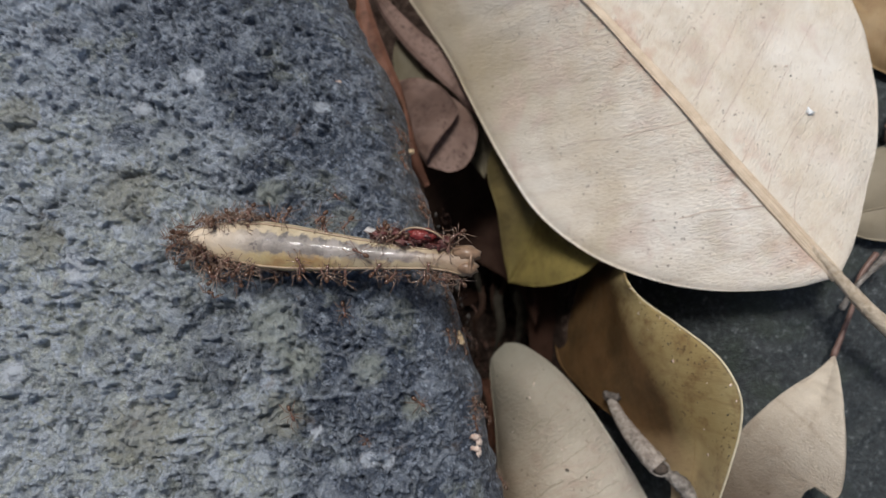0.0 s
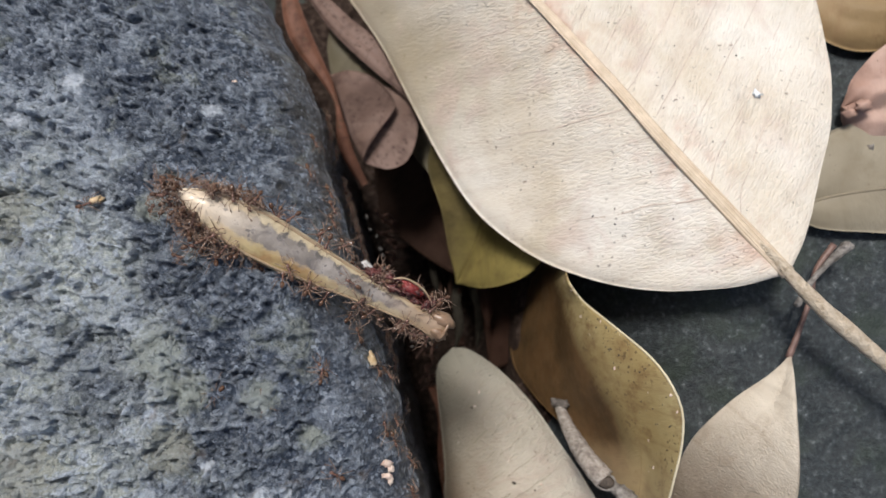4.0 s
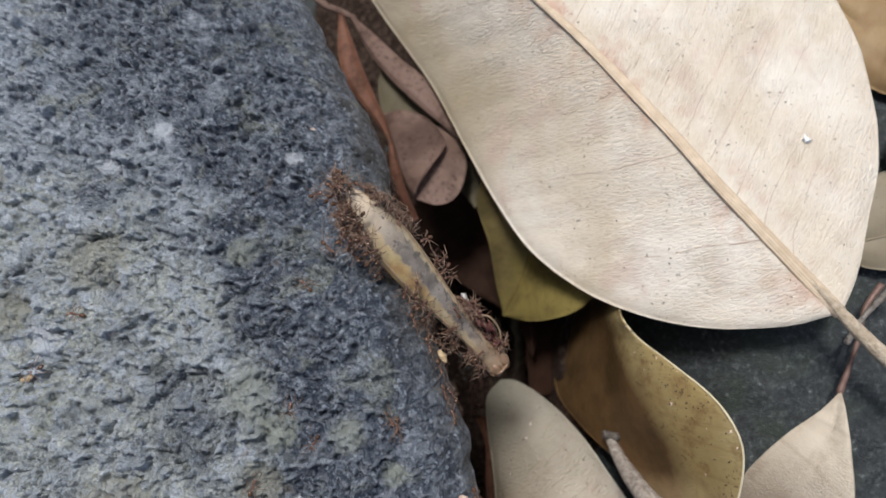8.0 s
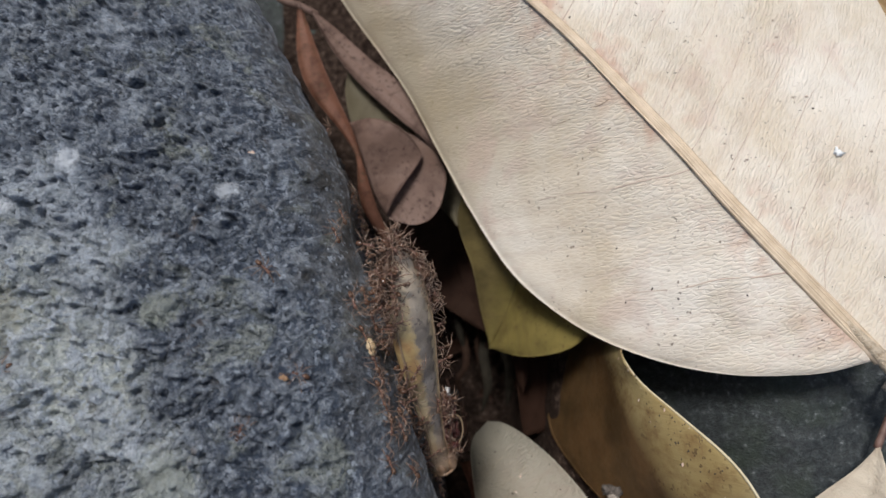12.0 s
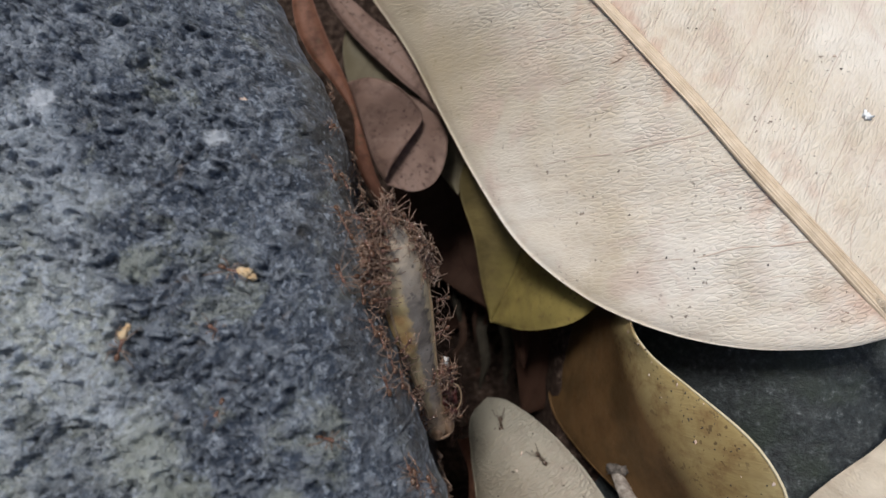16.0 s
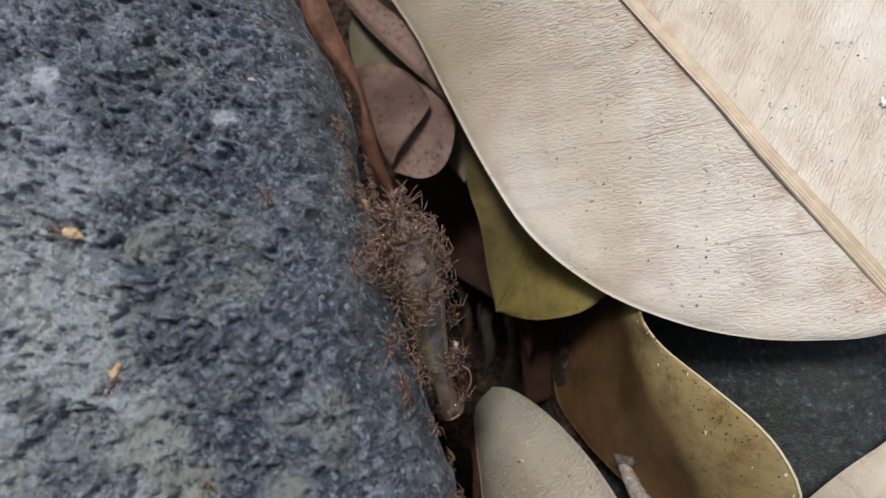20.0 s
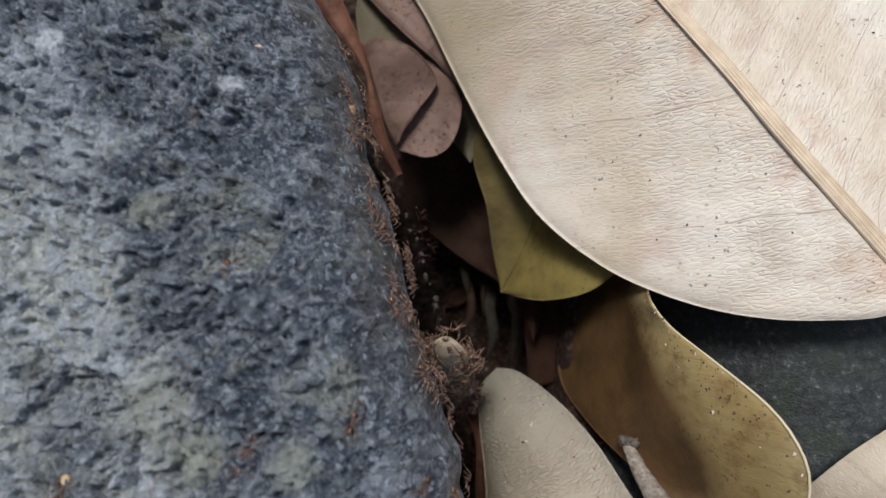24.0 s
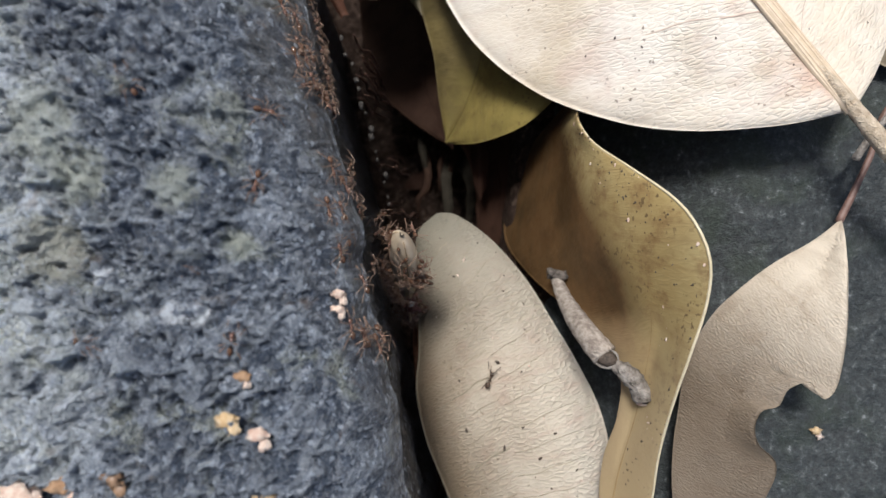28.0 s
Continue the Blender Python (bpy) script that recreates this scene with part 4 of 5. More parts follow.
def olive_leaf():
    L = [(15, 36, 20), (7, 31, 17), (2.6, 23.2, 13.5), (4.9, 14.5, 11.5), (6.2, 7.6, 9.8), (7.7, 1.3, 8.6)]
    M = [(15.5, 36, 20), (13.5, 25, 16.5), (12.4, 14, 13.5), (10.4, 7, 10.8), (7.7, 1.3, 8.6)]
    R = [(16, 36, 20), (24, 27, 19), (25.4, 15.7, 25), (23.7, 8.3, 26), (21.4, 4.9, 25), (18.2, 2.3, 22.6), (13.4, 0.8, 17.4), (9.9, 0.9, 12), (7.7, 1.3, 8.6)]
    t = thing("olive_dead_leaf", (15, 36, 20), "olive yellow leaf folded under the large leaf", "leaf")
    geo, P = loft(L, M, R, 70, 18, 0.28, (0.5, 0.8), 0.12, 11)
    part("blade", geo, M_OLIVE, t)
    part("midrib", tube([np.array(p) + (0, 0, 0.1) for p in M], [0.4, 0.25, 0.12], 6, 24, 0.6), M_OLIVE, t)


def curled_leaf():
    F = [(-14.6, 38.0, 15), (-11, 38.3, 16.4), (-7, 37, 17), (-4.3, 34.8, 14.9), (-3.4, 32.4, 13.7), (-6, 28, 15), (-8.4, 24.2, 14)]
    M = [(-15.2, 37.4, 14), (-13.6, 33, 14.8), (-12.2, 29, 14.2), (-10.4, 25.6, 13.4), (-8.8, 23.0, 13)]
    B = [(-12, 38, 11), (-4, 36.5, 11), (0.2, 31.5, 11.5), (0.4, 27, 12), (-1.2, 23.2, 12.4), (-4.4, 21.6, 12.8), (-8.6, 22.6, 13)]
    t = thing("curled_dead_leaf", (-8, 30, 8), "pinkish brown dry leaf rolled up at its tip", "leaf")
    geo, P = loft(F, M, B, 70, 22, 0.22, (0.7, -0.5), 0.12, 13)
    part("blade", geo, M_PINK, t)
    part("margin", margin(P, -1, 0.13), M_PINK, t)


def tucked_leaf():
    L = [(-21, 56.2, 14.5), (-18, 50.9, 13.2), (-13.4, 45.1, 13), (-6.6, 38.8, 13), (-3.8, 36.6, 12.5), (1, 32, 11)]
    R = [(-20.6, 56.6, 14.5), (-16.9, 53.8, 13), (-11.7, 49.1, 12.5), (-5.8, 44.4, 12), (-1, 39, 11.5), (1, 32, 11)]
    M = [((a + d) / 2, (b + e) / 2, (c + f) / 2 + 0.4) for (a, b, c), (d, e, f) in zip(L, R)]
    t = thing("tucked_dead_leaf", (-8, 48, 15), "mottled pinkish leaf tucked under the large leaf", "leaf")
    geo, P = loft(L, M, R, 60, 14, 0.26, (0.5, 0.2), 0.15, 15)
    part("blade", geo, M_PINK, t)
    part("margin", margin(P, -1, 0.14), M_PINK, t)
    part("stalk", tube([(-20, 56, 14.5), (-23, 57.4, 15), (-25.9, 58.6, 15.2), (-28.8, 62, 15), (-34, 70, 14)], [0.5, 0.75, 0.8, 0.9], 8, 30, 0.7), M_PINK, t, "greyish pink flattened leaf stalk")


def rust_strip():
    L = [(-22.6, 55.8, 17.5), (-22.3, 47.8, 18.3), (-20.3, 42.2, 18.3), (-15.6, 36.2, 18), (-13.2, 32, 17.5), (-12.9, 26, 16.5), (-11.3, 22, 15.5), (-8.9, 18.3, 14)]
    R = [(-21.6, 55.4, 17.5), (-18.4, 46.8, 18), (-15.8, 40.8, 17.8), (-13.7, 36.2, 17.6), (-12.2, 31.4, 17.2), (-10.5, 25.4, 16.2), (-9.5, 22.6, 15.3), (-7.9, 18.9, 13.8)]
    M = [((a + d) / 2, (b + e) / 2, (c + f) / 2 + 0.5) for (a, b, c), (d, e, f) in zip(L, R)]
    t = thing("rust_leaf_strip", (-14, 34, 18), "narrow rust brown strip of dead leaf along the stone", "leaf")
    geo, P = loft(L, M, R, 60, 8, 0.22, (0.2, 0.2), 0.12, 17)
    part("blade", geo, M_RUST, t)
    L2 = [(2.6, -17.2, 10), (4.4, -22.2, 10.5), (4.6, -30, 11), (6, -40, 11)]
    R2 = [(4.8, -16.8, 9.5), (5.7, -22, 10), (6.4, -30, 10.4), (8, -40, 10.4)]
    M2 = [((a + d) / 2, (b + e) / 2, (c + f) / 2 + 0.6) for (a, b, c), (d, e, f) in zip(L2, R2)]
    t2 = thing("rust_leaf_strip", (5, -28, 10), "short rust brown leaf strip beneath the arched leaf", "leaf")
    geo, P = loft(L2, M2, R2, 40, 5, 0.25, (0, 0), 0.1, 18)
    part("blade", geo, M_RUST, t2)


def far_leaves():
    t = thing("pale_dead_leaf", (66, 13, 33), "greyish olive leaf lying flat on the concrete", "leaf")
    geo, P = loft([(56, 13, 34.4), (57, 19, 34.8), (62, 24, 35), (74, 25, 35), (88, 15, 34)], [(56, 13, 34.4), (62, 14.5, 35.4), (70, 15.5, 35.6), (79, 15, 35), (88, 15, 34)],
                  [(56, 13, 34.4), (58.5, 10.2, 34.4), (65, 9.4, 34.4), (77, 9.6, 34.2), (88, 15, 34)], 60, 14, 0.28, (0.4, 0.4), 0.2, 19)
    part("blade", geo, M_DULL, t)
    part("midrib", tube([(57, 13.2, 34.9), (62, 14.5, 35.6), (70, 15.5, 35.8), (79, 15, 35.2)], [0.15, 0.2, 0.25], 6, 24, 0.5), M_DULL, t)
    t = thing("crumpled_dead_leaf", (68, 27, 33), "reddish crumpled dry leaf with a pale vein", "leaf")
    geo, P = loft([(62.4, 26.8, 35), (63.3, 30, 36.5), (66, 34, 37), (71, 36.2, 37), (79, 33, 35)], [(62.4, 26.8, 35), (65.5, 28, 38), (69, 29, 38.5), (74, 30, 38), (79, 33, 35)],
                  [(62.4, 26.8, 35), (63.6, 24, 34.6), (66.5, 21, 34.4), (71, 19.6, 34.4), (79, 33, 35)], 90, 26, 0.24, (0.8, 0.9), 1.3, 21)
    part("blade", geo, M_RED, t)
    part("knob", join(ball((62.6, 25.6, 37), (0.9, 0.8, 0.8), 9, 7, 0.7, 31), ball((64.0, 26.4, 37.8), (1.1, 0.8, 0.8), 9, 7, 0.7, 32)), M_RED, t, "pale swollen knob at the leaf base")
    part("stub", tube([(66, 21.5, 35.6), (66.3, 20.2, 35.2), (66.0, 19.0, 34.9)], [0.5, 0.35, 0.2], 7, 10), M_STUB, t, "grey stalk stub")
    t = thing("ochre_dead_leaf", (70, 40, 33), "ochre and olive curled leaf behind the large leaf", "leaf")
    geo, P = loft([(56, 52, 31), (62, 52, 33), (74, 53, 33.5), (88, 46, 33)], [(56, 52, 31), (64, 41.6, 35), (73, 41, 35.8), (88, 46, 33)], [(56, 52, 31), (60, 38, 33), (72, 36, 33.2), (88, 46, 33)], 50, 14, 0.28, (0.5, 0.5), 0.4, 23)
    part("blade", geo, M_OCHRE, t)
    t = thing("dry_stalk", (58, 4, 36), "thin dry leaf stalk standing by the large leaf", "stalk")
    part("stem", tube([(55.6, -1, 36), (56.8, 2.2, 37.4), (58.8, 4.8, 38), (60.9, 6.9, 38.4)], [0.5, 0.4, 0.4, 0.75], 8, 22, 1, 0.1), M_STUB, t)
    part("stem_knob", ball((61.1, 7.1, 38.5), (0.9, 0.8, 0.8), 8, 6, 0.3, 4), M_STUB, t)
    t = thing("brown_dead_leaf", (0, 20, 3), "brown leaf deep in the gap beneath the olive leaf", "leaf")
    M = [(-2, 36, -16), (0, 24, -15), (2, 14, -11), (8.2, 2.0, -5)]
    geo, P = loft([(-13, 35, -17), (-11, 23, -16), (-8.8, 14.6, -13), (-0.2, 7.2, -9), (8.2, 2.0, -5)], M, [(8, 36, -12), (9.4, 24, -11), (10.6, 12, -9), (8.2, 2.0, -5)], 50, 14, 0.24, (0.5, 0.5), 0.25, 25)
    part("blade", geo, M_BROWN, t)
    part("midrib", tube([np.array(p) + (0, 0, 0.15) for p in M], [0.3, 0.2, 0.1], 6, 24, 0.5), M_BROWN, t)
    t = thing("faded_dead_leaf", (2, 30, 8), "faded grey-beige leaf between the curled and the olive leaf", "leaf")
    geo, P = loft([(-6, 40, 3), (-4, 32, 3.5), (-1, 26, 4.5), (2.2, 22.0, 5)], [(2, 40, 4), (1.5, 33, 4.5), (2, 27, 5), (2.2, 22.0, 5)], [(9, 38, 5), (7, 31, 5.5), (4.5, 26, 5.5), (2.2, 22.0, 5)], 40, 12, 0.24, (0.2, 0.2), 0.15, 26)
    part("blade", geo, M_FADED, t)
    t = thing("faded_dead_leaf", (-12, 44, 9), "dull olive grey leaf behind the rolled leaf", "leaf")
    geo, P = loft([(-16, 48, 9.5), (-16.4, 44, 9.5), (-15, 38.5, 9), (-10, 33, 8)], [(-15.6, 48.2, 9.6), (-12, 44, 9.6), (-9, 39, 9.2), (-10, 33, 8)], [(-15, 48.4, 9.5), (-7, 46, 9), (-3, 38, 8.5), (-10, 33, 8)], 40, 12, 0.24, (0.2, 0.2), 0.15, 28)
    part("blade", geo, M_FADED, t)
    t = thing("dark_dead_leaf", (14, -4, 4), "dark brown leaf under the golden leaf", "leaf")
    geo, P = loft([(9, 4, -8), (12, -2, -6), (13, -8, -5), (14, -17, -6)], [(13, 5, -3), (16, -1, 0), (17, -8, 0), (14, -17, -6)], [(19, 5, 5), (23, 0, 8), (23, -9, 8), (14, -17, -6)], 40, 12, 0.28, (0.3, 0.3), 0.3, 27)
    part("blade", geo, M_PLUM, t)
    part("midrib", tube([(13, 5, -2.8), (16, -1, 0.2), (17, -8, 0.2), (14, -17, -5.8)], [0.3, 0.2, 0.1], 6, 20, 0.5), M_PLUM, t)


def twig():
    t = thing("dead_twig", (29, -25, 30), "short grey broken twig resting in the golden leaf", "twig")
    pts = [(24.4, -17.6, 23.5), (25.6, -20.6, 28), (27.4, -23.4, 33.5), (29.4, -25.6, 35)]
    part("shaft", tube(pts, [0.75, 1.1, 1.4, 1.6], 12, 40, 1, 0.14), M_TWIG, t)
    part("broken_tip", tube([(30.7, -26.6, 35.0), (31.9, -27.2, 36.4), (33.2, -28.5, 36.6), (33.9, -30.0, 36.4)], [0.7, 1.15, 1.1, 1.3], 10, 18, 1, 0.28), M_STUB, t, "dark grey broken tip")
    part("end_knot", join(ball((24.2, -17.3, 24.2), (1.0, 0.75, 0.8), 9, 6, 1.1, 2), ball((25.1, -17.2, 24.7), (0.6, 0.6, 0.6), 8, 6, 1.1, 5), ball((23.6, -16.8, 24.7), (0.5, 0.6, 0.5), 8, 6, 1.1, 6)), M_KNOT, t, "dark crumbly knot")
    part("broken_end", tube([(29.5 + 1.35 * math.cos(a), -25.8 + 1.1 * math.sin(a), 35.5 + 0.4 * math.cos(a)) for a in np.linspace(0, 6.283, 14)], [0.14, 0.22, 0.14], 6, 40, 1, 0.5), M_STUB, t)
    # solid dark ball in place of a hole: its shade is painted in
    part("hollow", ball((29.6, -25.9, 35.7), (1.1, 0.9, 0.5), 9, 6, 0.3, 3), M_DIRT, t, "dark ball standing for the shade in the twig's broken end")
    part("end_disc", tube([(34.0 + 0.8 * math.cos(a), -30.2 + 0.55 * math.sin(a), 36.5 + 0.4 * math.sin(a)) for a in np.linspace(0, 6.283, 14)], [0.22, 0.3, 0.22], 6), M_PALE, t, "pale broken end")
    part("end_core", ball((34.0, -30.2, 36.3), (0.65, 0.45, 0.6), 9, 6, 0.3, 3), M_DIRT, t)


def litter():
    """Small scraps in the dark of the gap."""
    r = np.random.default_rng(31)
    for i in range(12):
        y = r.uniform(-26, 30)
        x = edge_x(y) + r.uniform(1, 13)
        z = float(ground_z(x, y)) + 1.5 + r.uniform(0, 3)
        a, ln, w = r.uniform(0, 6.28), r.uniform(2.5, 7), r.uniform(0.8, 2.2)
        c, s = math.cos(a), math.sin(a)
        mid = [(x + c * ln * (k - 0.5), y + s * ln * (k - 0.5), z + 0.8 * math.sin(3 * k + i)) for k in (0, 0.35, 0.7, 1)]
        lf = [(p[0] - s * w * q, p[1] + c * w * q, p[2] + 0.2) for p, q in zip(mid, (0.05, 0.9, 0.7, 0.05))]
        rt = [(p[0] + s * w * q, p[1] - c * w * q, p[2] - 0.2) for p, q in zip(mid, (0.05, 0.8, 0.9, 0.05))]
        t = thing("leaf_scrap", (x, y, z), "small broken scrap of dead leaf in the gap", "leaf scrap", "scraps in the gap")
        part("blade", loft(lf, mid, rt, 14, 4, 0.2, (0.1, 0.1), 0.2, 40 + i)[0], (M_PLUM, M_PLUM, M_RUST, M_PLUM)[i % 4], t)
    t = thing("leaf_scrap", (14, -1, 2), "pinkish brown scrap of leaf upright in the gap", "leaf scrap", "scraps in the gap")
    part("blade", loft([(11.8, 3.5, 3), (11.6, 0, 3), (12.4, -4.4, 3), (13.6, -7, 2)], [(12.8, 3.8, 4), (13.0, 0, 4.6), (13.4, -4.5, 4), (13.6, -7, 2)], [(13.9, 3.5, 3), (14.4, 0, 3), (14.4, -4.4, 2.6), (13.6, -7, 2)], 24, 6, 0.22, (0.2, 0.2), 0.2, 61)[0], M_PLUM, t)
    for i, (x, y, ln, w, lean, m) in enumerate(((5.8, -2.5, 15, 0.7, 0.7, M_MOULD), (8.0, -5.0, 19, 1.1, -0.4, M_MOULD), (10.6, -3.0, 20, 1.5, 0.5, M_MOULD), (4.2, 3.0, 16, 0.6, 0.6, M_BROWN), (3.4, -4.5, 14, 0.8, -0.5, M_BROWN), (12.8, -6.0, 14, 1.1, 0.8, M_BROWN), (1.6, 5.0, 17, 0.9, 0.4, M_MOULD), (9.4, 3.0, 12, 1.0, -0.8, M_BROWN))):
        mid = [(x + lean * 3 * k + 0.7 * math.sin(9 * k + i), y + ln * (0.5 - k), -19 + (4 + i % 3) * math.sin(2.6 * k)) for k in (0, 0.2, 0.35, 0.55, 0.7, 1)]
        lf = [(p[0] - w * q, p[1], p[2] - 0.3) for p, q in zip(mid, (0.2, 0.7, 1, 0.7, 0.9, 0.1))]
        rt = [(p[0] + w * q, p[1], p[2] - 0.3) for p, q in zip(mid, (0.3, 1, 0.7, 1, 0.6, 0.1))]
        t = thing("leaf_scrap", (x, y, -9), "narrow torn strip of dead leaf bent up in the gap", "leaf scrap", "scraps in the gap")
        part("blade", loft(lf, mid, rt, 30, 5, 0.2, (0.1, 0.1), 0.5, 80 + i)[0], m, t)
    line = [(float(edge_x(y)) + 0.4 + 0.25 * math.sin(y) + 0.2 * math.sin(2.3 * y), y, 27 - 0.35 * (12 - y)) for y in np.linspace(12, -9, 22)]
    t = thing("cobweb_thread", line[0], "dusty cobweb thread with pale grains hanging beside the stone", "cobweb")
    part("thread", tube(line, [0.03, 0.045, 0.03], 5), M_MOULD, t)
    for i, p in enumerate(line):
        if i % 3 != 1:
            k = r.uniform(0.14, 0.42)
            part("grain", ball(p, (k, k * r.uniform(1.0, 1.6), k), 7, 5, 0.9, i), M_DUST, t, "dull whitish grain")
    xs, ys = np.meshgrid(np.arange(-40, 26, 0.7), np.arange(-80, 90, 0.7), indexing="ij")
    zs = ground_z(xs, ys) + 1.0 - np.clip((xs - 21) / 3, 0, 3) + 0.8 * lattice(xs / 3, ys / 3, 51) + 0.5 * lattice(xs / 1.1, ys / 1.1, 52)
    ob = new("leaf_mould", mesh_of("leaf_mould", (np.stack([xs, ys, zs], 2).reshape(-1, 3), sheet_faces(*xs.shape).tolist()), M_SOIL))
    tagged(ob, "dark crumbly leaf mould lying in the gutter", "leaf mould", kind="stuff")
    strands = []
    for i in range(26):
        y = r.uniform(-18, 14)
        x = float(edge_x(y)) + r.uniform(-0.8, 2.4)
        z = r.uniform(6, 26)
        strands.append(tube([(x + r.uniform(-0.6, 0.6), y + r.uniform(-0.8, 0.8), z - 5 * k) for k in range(5)], [0.14, 0.2, 0.16, 0.1], 5, 14, 1, 0.3))
    for i in range(24):
        y = r.uniform(-35, 34)
        x = edge_x(y) + r.uniform(-2, 10)
        z = float(ground_z(x, y)) + 1.5 + r.uniform(0, 4)
        a = r.uniform(0, 6.28)
        strands.append(tube([(x + 3 * k * math.cos(a + k), y + 3 * k * math.sin(a + k), z + r.uniform(-0.5, 0.8)) for k in (0, 0.5, 1, 1.5)], [0.16, 0.12, 0.06], 5, 10))
    geo = join(*strands)
    ob = new("rootlets", mesh_of("rootlets", geo, M_ROOT))
    tagged(ob, "thin brown rootlets and fibres in the gap", "rootlets", kind="stuff")


def specks():
    """Dirt specks and tiny flakes lying on the leaves, too many and small to count."""
    r = np.random.default_rng(77)

    def strew(P, count, u, v, size, big=1.6):
        out = []
        for i in range(count):
            a, b = int(r.uniform(*u) * (P.shape[0] - 1)), int(r.uniform(*v) * (P.shape[1] - 1))
            s = size * r.uniform(0.5, big)
            k = r.uniform(0.5, 2.2)
            out.append(ball(P[a, b] + (0, 0, 0.2), (s * k, s, s * 0.5), 6, 4, 0.8, i))
            w = r.uniform(0, 6.28)
            g = out[-1][0] - P[a, b]
            out[-1] = (np.stack([g[:, 0] * math.cos(w) - g[:, 1] * math.sin(w), g[:, 0] * math.sin(w) + g[:, 1] * math.cos(w), g[:, 2]], 1) + P[a, b], out[-1][1])
        return out

    dark = strew(NEAR, 40, (0.05, 0.9), (0.1, 0.95), 0.13) + strew(GOLD, 120, (0.12, 0.75), (0.53, 0.97), 0.11, 1.5) + strew(BIG, 34, (0.03, 0.6), (0.08, 0.97), 0.075)
    ob = new("dirt_specks", mesh_of("dirt_specks", join(*dark), M_DIRT))
    tagged(ob, "dark dirt specks scattered on the dry leaves", "dirt specks", kind="stuff")
    light = strew(NEAR, 9, (0.1, 0.9), (0.1, 0.9), 0.13) + strew(GOLD, 26, (0.12, 0.8), (0.53, 0.97), 0.14) + strew(BIG, 5, (0.05, 0.5), (0.6, 0.95), 0.12)
    ob = new("pale_flakes", mesh_of("pale_flakes", join(*light), M_PALE))
    tagged(ob, "tiny pale flakes lying on the dry leaves", "flakes", kind="stuff")
    t = thing("white_flake", (49.4, 27.8, 38.9), "small white flake stuck on the large leaf", "flake")
    part("lump", ball((49.4, 27.8, 38.9), (0.55, 0.4, 0.3), 8, 6, 0.9, 12), M_WHITE, t)
    part("sliver", ball((49.1, 28.2, 38.9), (0.2, 0.45, 0.2), 7, 5, 0.9, 13), M_WHITE, t)


# ---- crumbs ----
def crumb(x, y, z, size, material, seed, label):
    t = thing("crumb", (x, y, z), label, "crumb", "crumbs on the stone")
    part("lump", ball((x, y, z + size * 0.45), (size, size * 0.7, size * 0.6), 9, 7, 0.8, seed), material, t)
    part("flake", ball((x + size * 0.7, y - size * 0.9, z + size * 0.4), (size * 0.55, size * 0.7, size * 0.4), 8, 6, 0.9, seed + 1), M_PALE if seed % 2 else material, t)
    return t


def crumbs():
    for i, (x, y, s, m, lab) in enumerate((
            (1.5, -18.0, 0.65, M_PALE, "pinkish white crumb on the stone edge"), (1.6, -19.3, 0.55, M_PALE, "white crumb on the stone edge"),
            (-4.6, -24.4, 0.65, M_TAN, "dull orange crumb on the stone"), (-5.5, -27.8, 0.85, M_CRUMB, "yellowish crumb on the stone"), (-3.1, -29.0, 0.85, M_PALE, "pale orange crumb on the stone"),
            (-22.0, -35.2, 1.5, M_PALE, "pale pinkish crumb on the stone"), (-18.4, -34.2, 1.2, M_TAN, "dull orange crumb on the stone"), (-14.6, -33.4, 0.9, M_KNEE, "brown scrap on the stone"), (-2.1, -34.3, 1.0, M_CRUMB, "yellow crumb on the stone"),
            (-45.8, -16.3, 0.6, M_TAN, "dull orange crumb on the stone"), (55.8, -33.3, 0.7, M_CRUMB, "orange crumb on the concrete"), (-18.1, 26.4, 0.38, M_PALE, "tiny pale crumb on the stone"))):
        z = float(ground_z(x, y)) if x > 20 else float(stone_top(x, y)) + 0.5
        crumb(x, y, z, s, m, i + 1, lab)


# morsels that single ants carry: size, material, and seconds with the place on the stone
HAULS = (
    (0.62, M_CRUMB, "orange morsel carried by an ant", ((0, -9, 18.5), (1, -11.8, 16.2), (2, -14.5, 14.2), (3, -21.6, 16.2), (4, -29.9, 11), (5.5, -42, 6), (8, -60, 0), (28, -62, -2))),
    (0.50, M_TAN, "reddish brown morsel carried by an ant", ((0, -64, 4), (9, -40, 3), (11.4, -18, 4), (12, -12, 4), (13.2, -5.5, 5), (14.5, -4.4, 9), (20, -7.8, 15), (24, -10.4, 22), (28, -16, 33))),
    (0.55, M_CRUMB, "yellow morsel carried by an ant", ((0, -64, -20), (14, -34, 8), (15.5, -24, 5), (20, -25, 0), (22, -26.4, -5.6), (25, -30, -14), (28, -38, -22))),
    (0.70, M_CRUMB, "straw-coloured morsel dragged along the stone edge", ((0, -1.1, -6.6), (5, -0.9, -7.0), (7, -1.0, -5.0), (9, -2.4, 0.5), (13, -6.6, 8), (17, -18, 10), (28, -62, 14))),
)


def morsels():
    made = []
    for i, (size, material, label, path) in enumerate(HAULS):
        t = thing("morsel", (0, 0, 0), label, "crumb")
        part("lump", ball((0, 0, size * 0.6), (size, size * 0.7, size * 0.6), 9, 7, 0.8, 50 + i), material, t)
        part("flake", ball((-size * 0.9, 0.2, size * 0.5), (size * 0.7, size * 0.5, size * 0.4), 8, 6, 0.9, 60 + i), material, t)
        made.append((t, path))
    return made


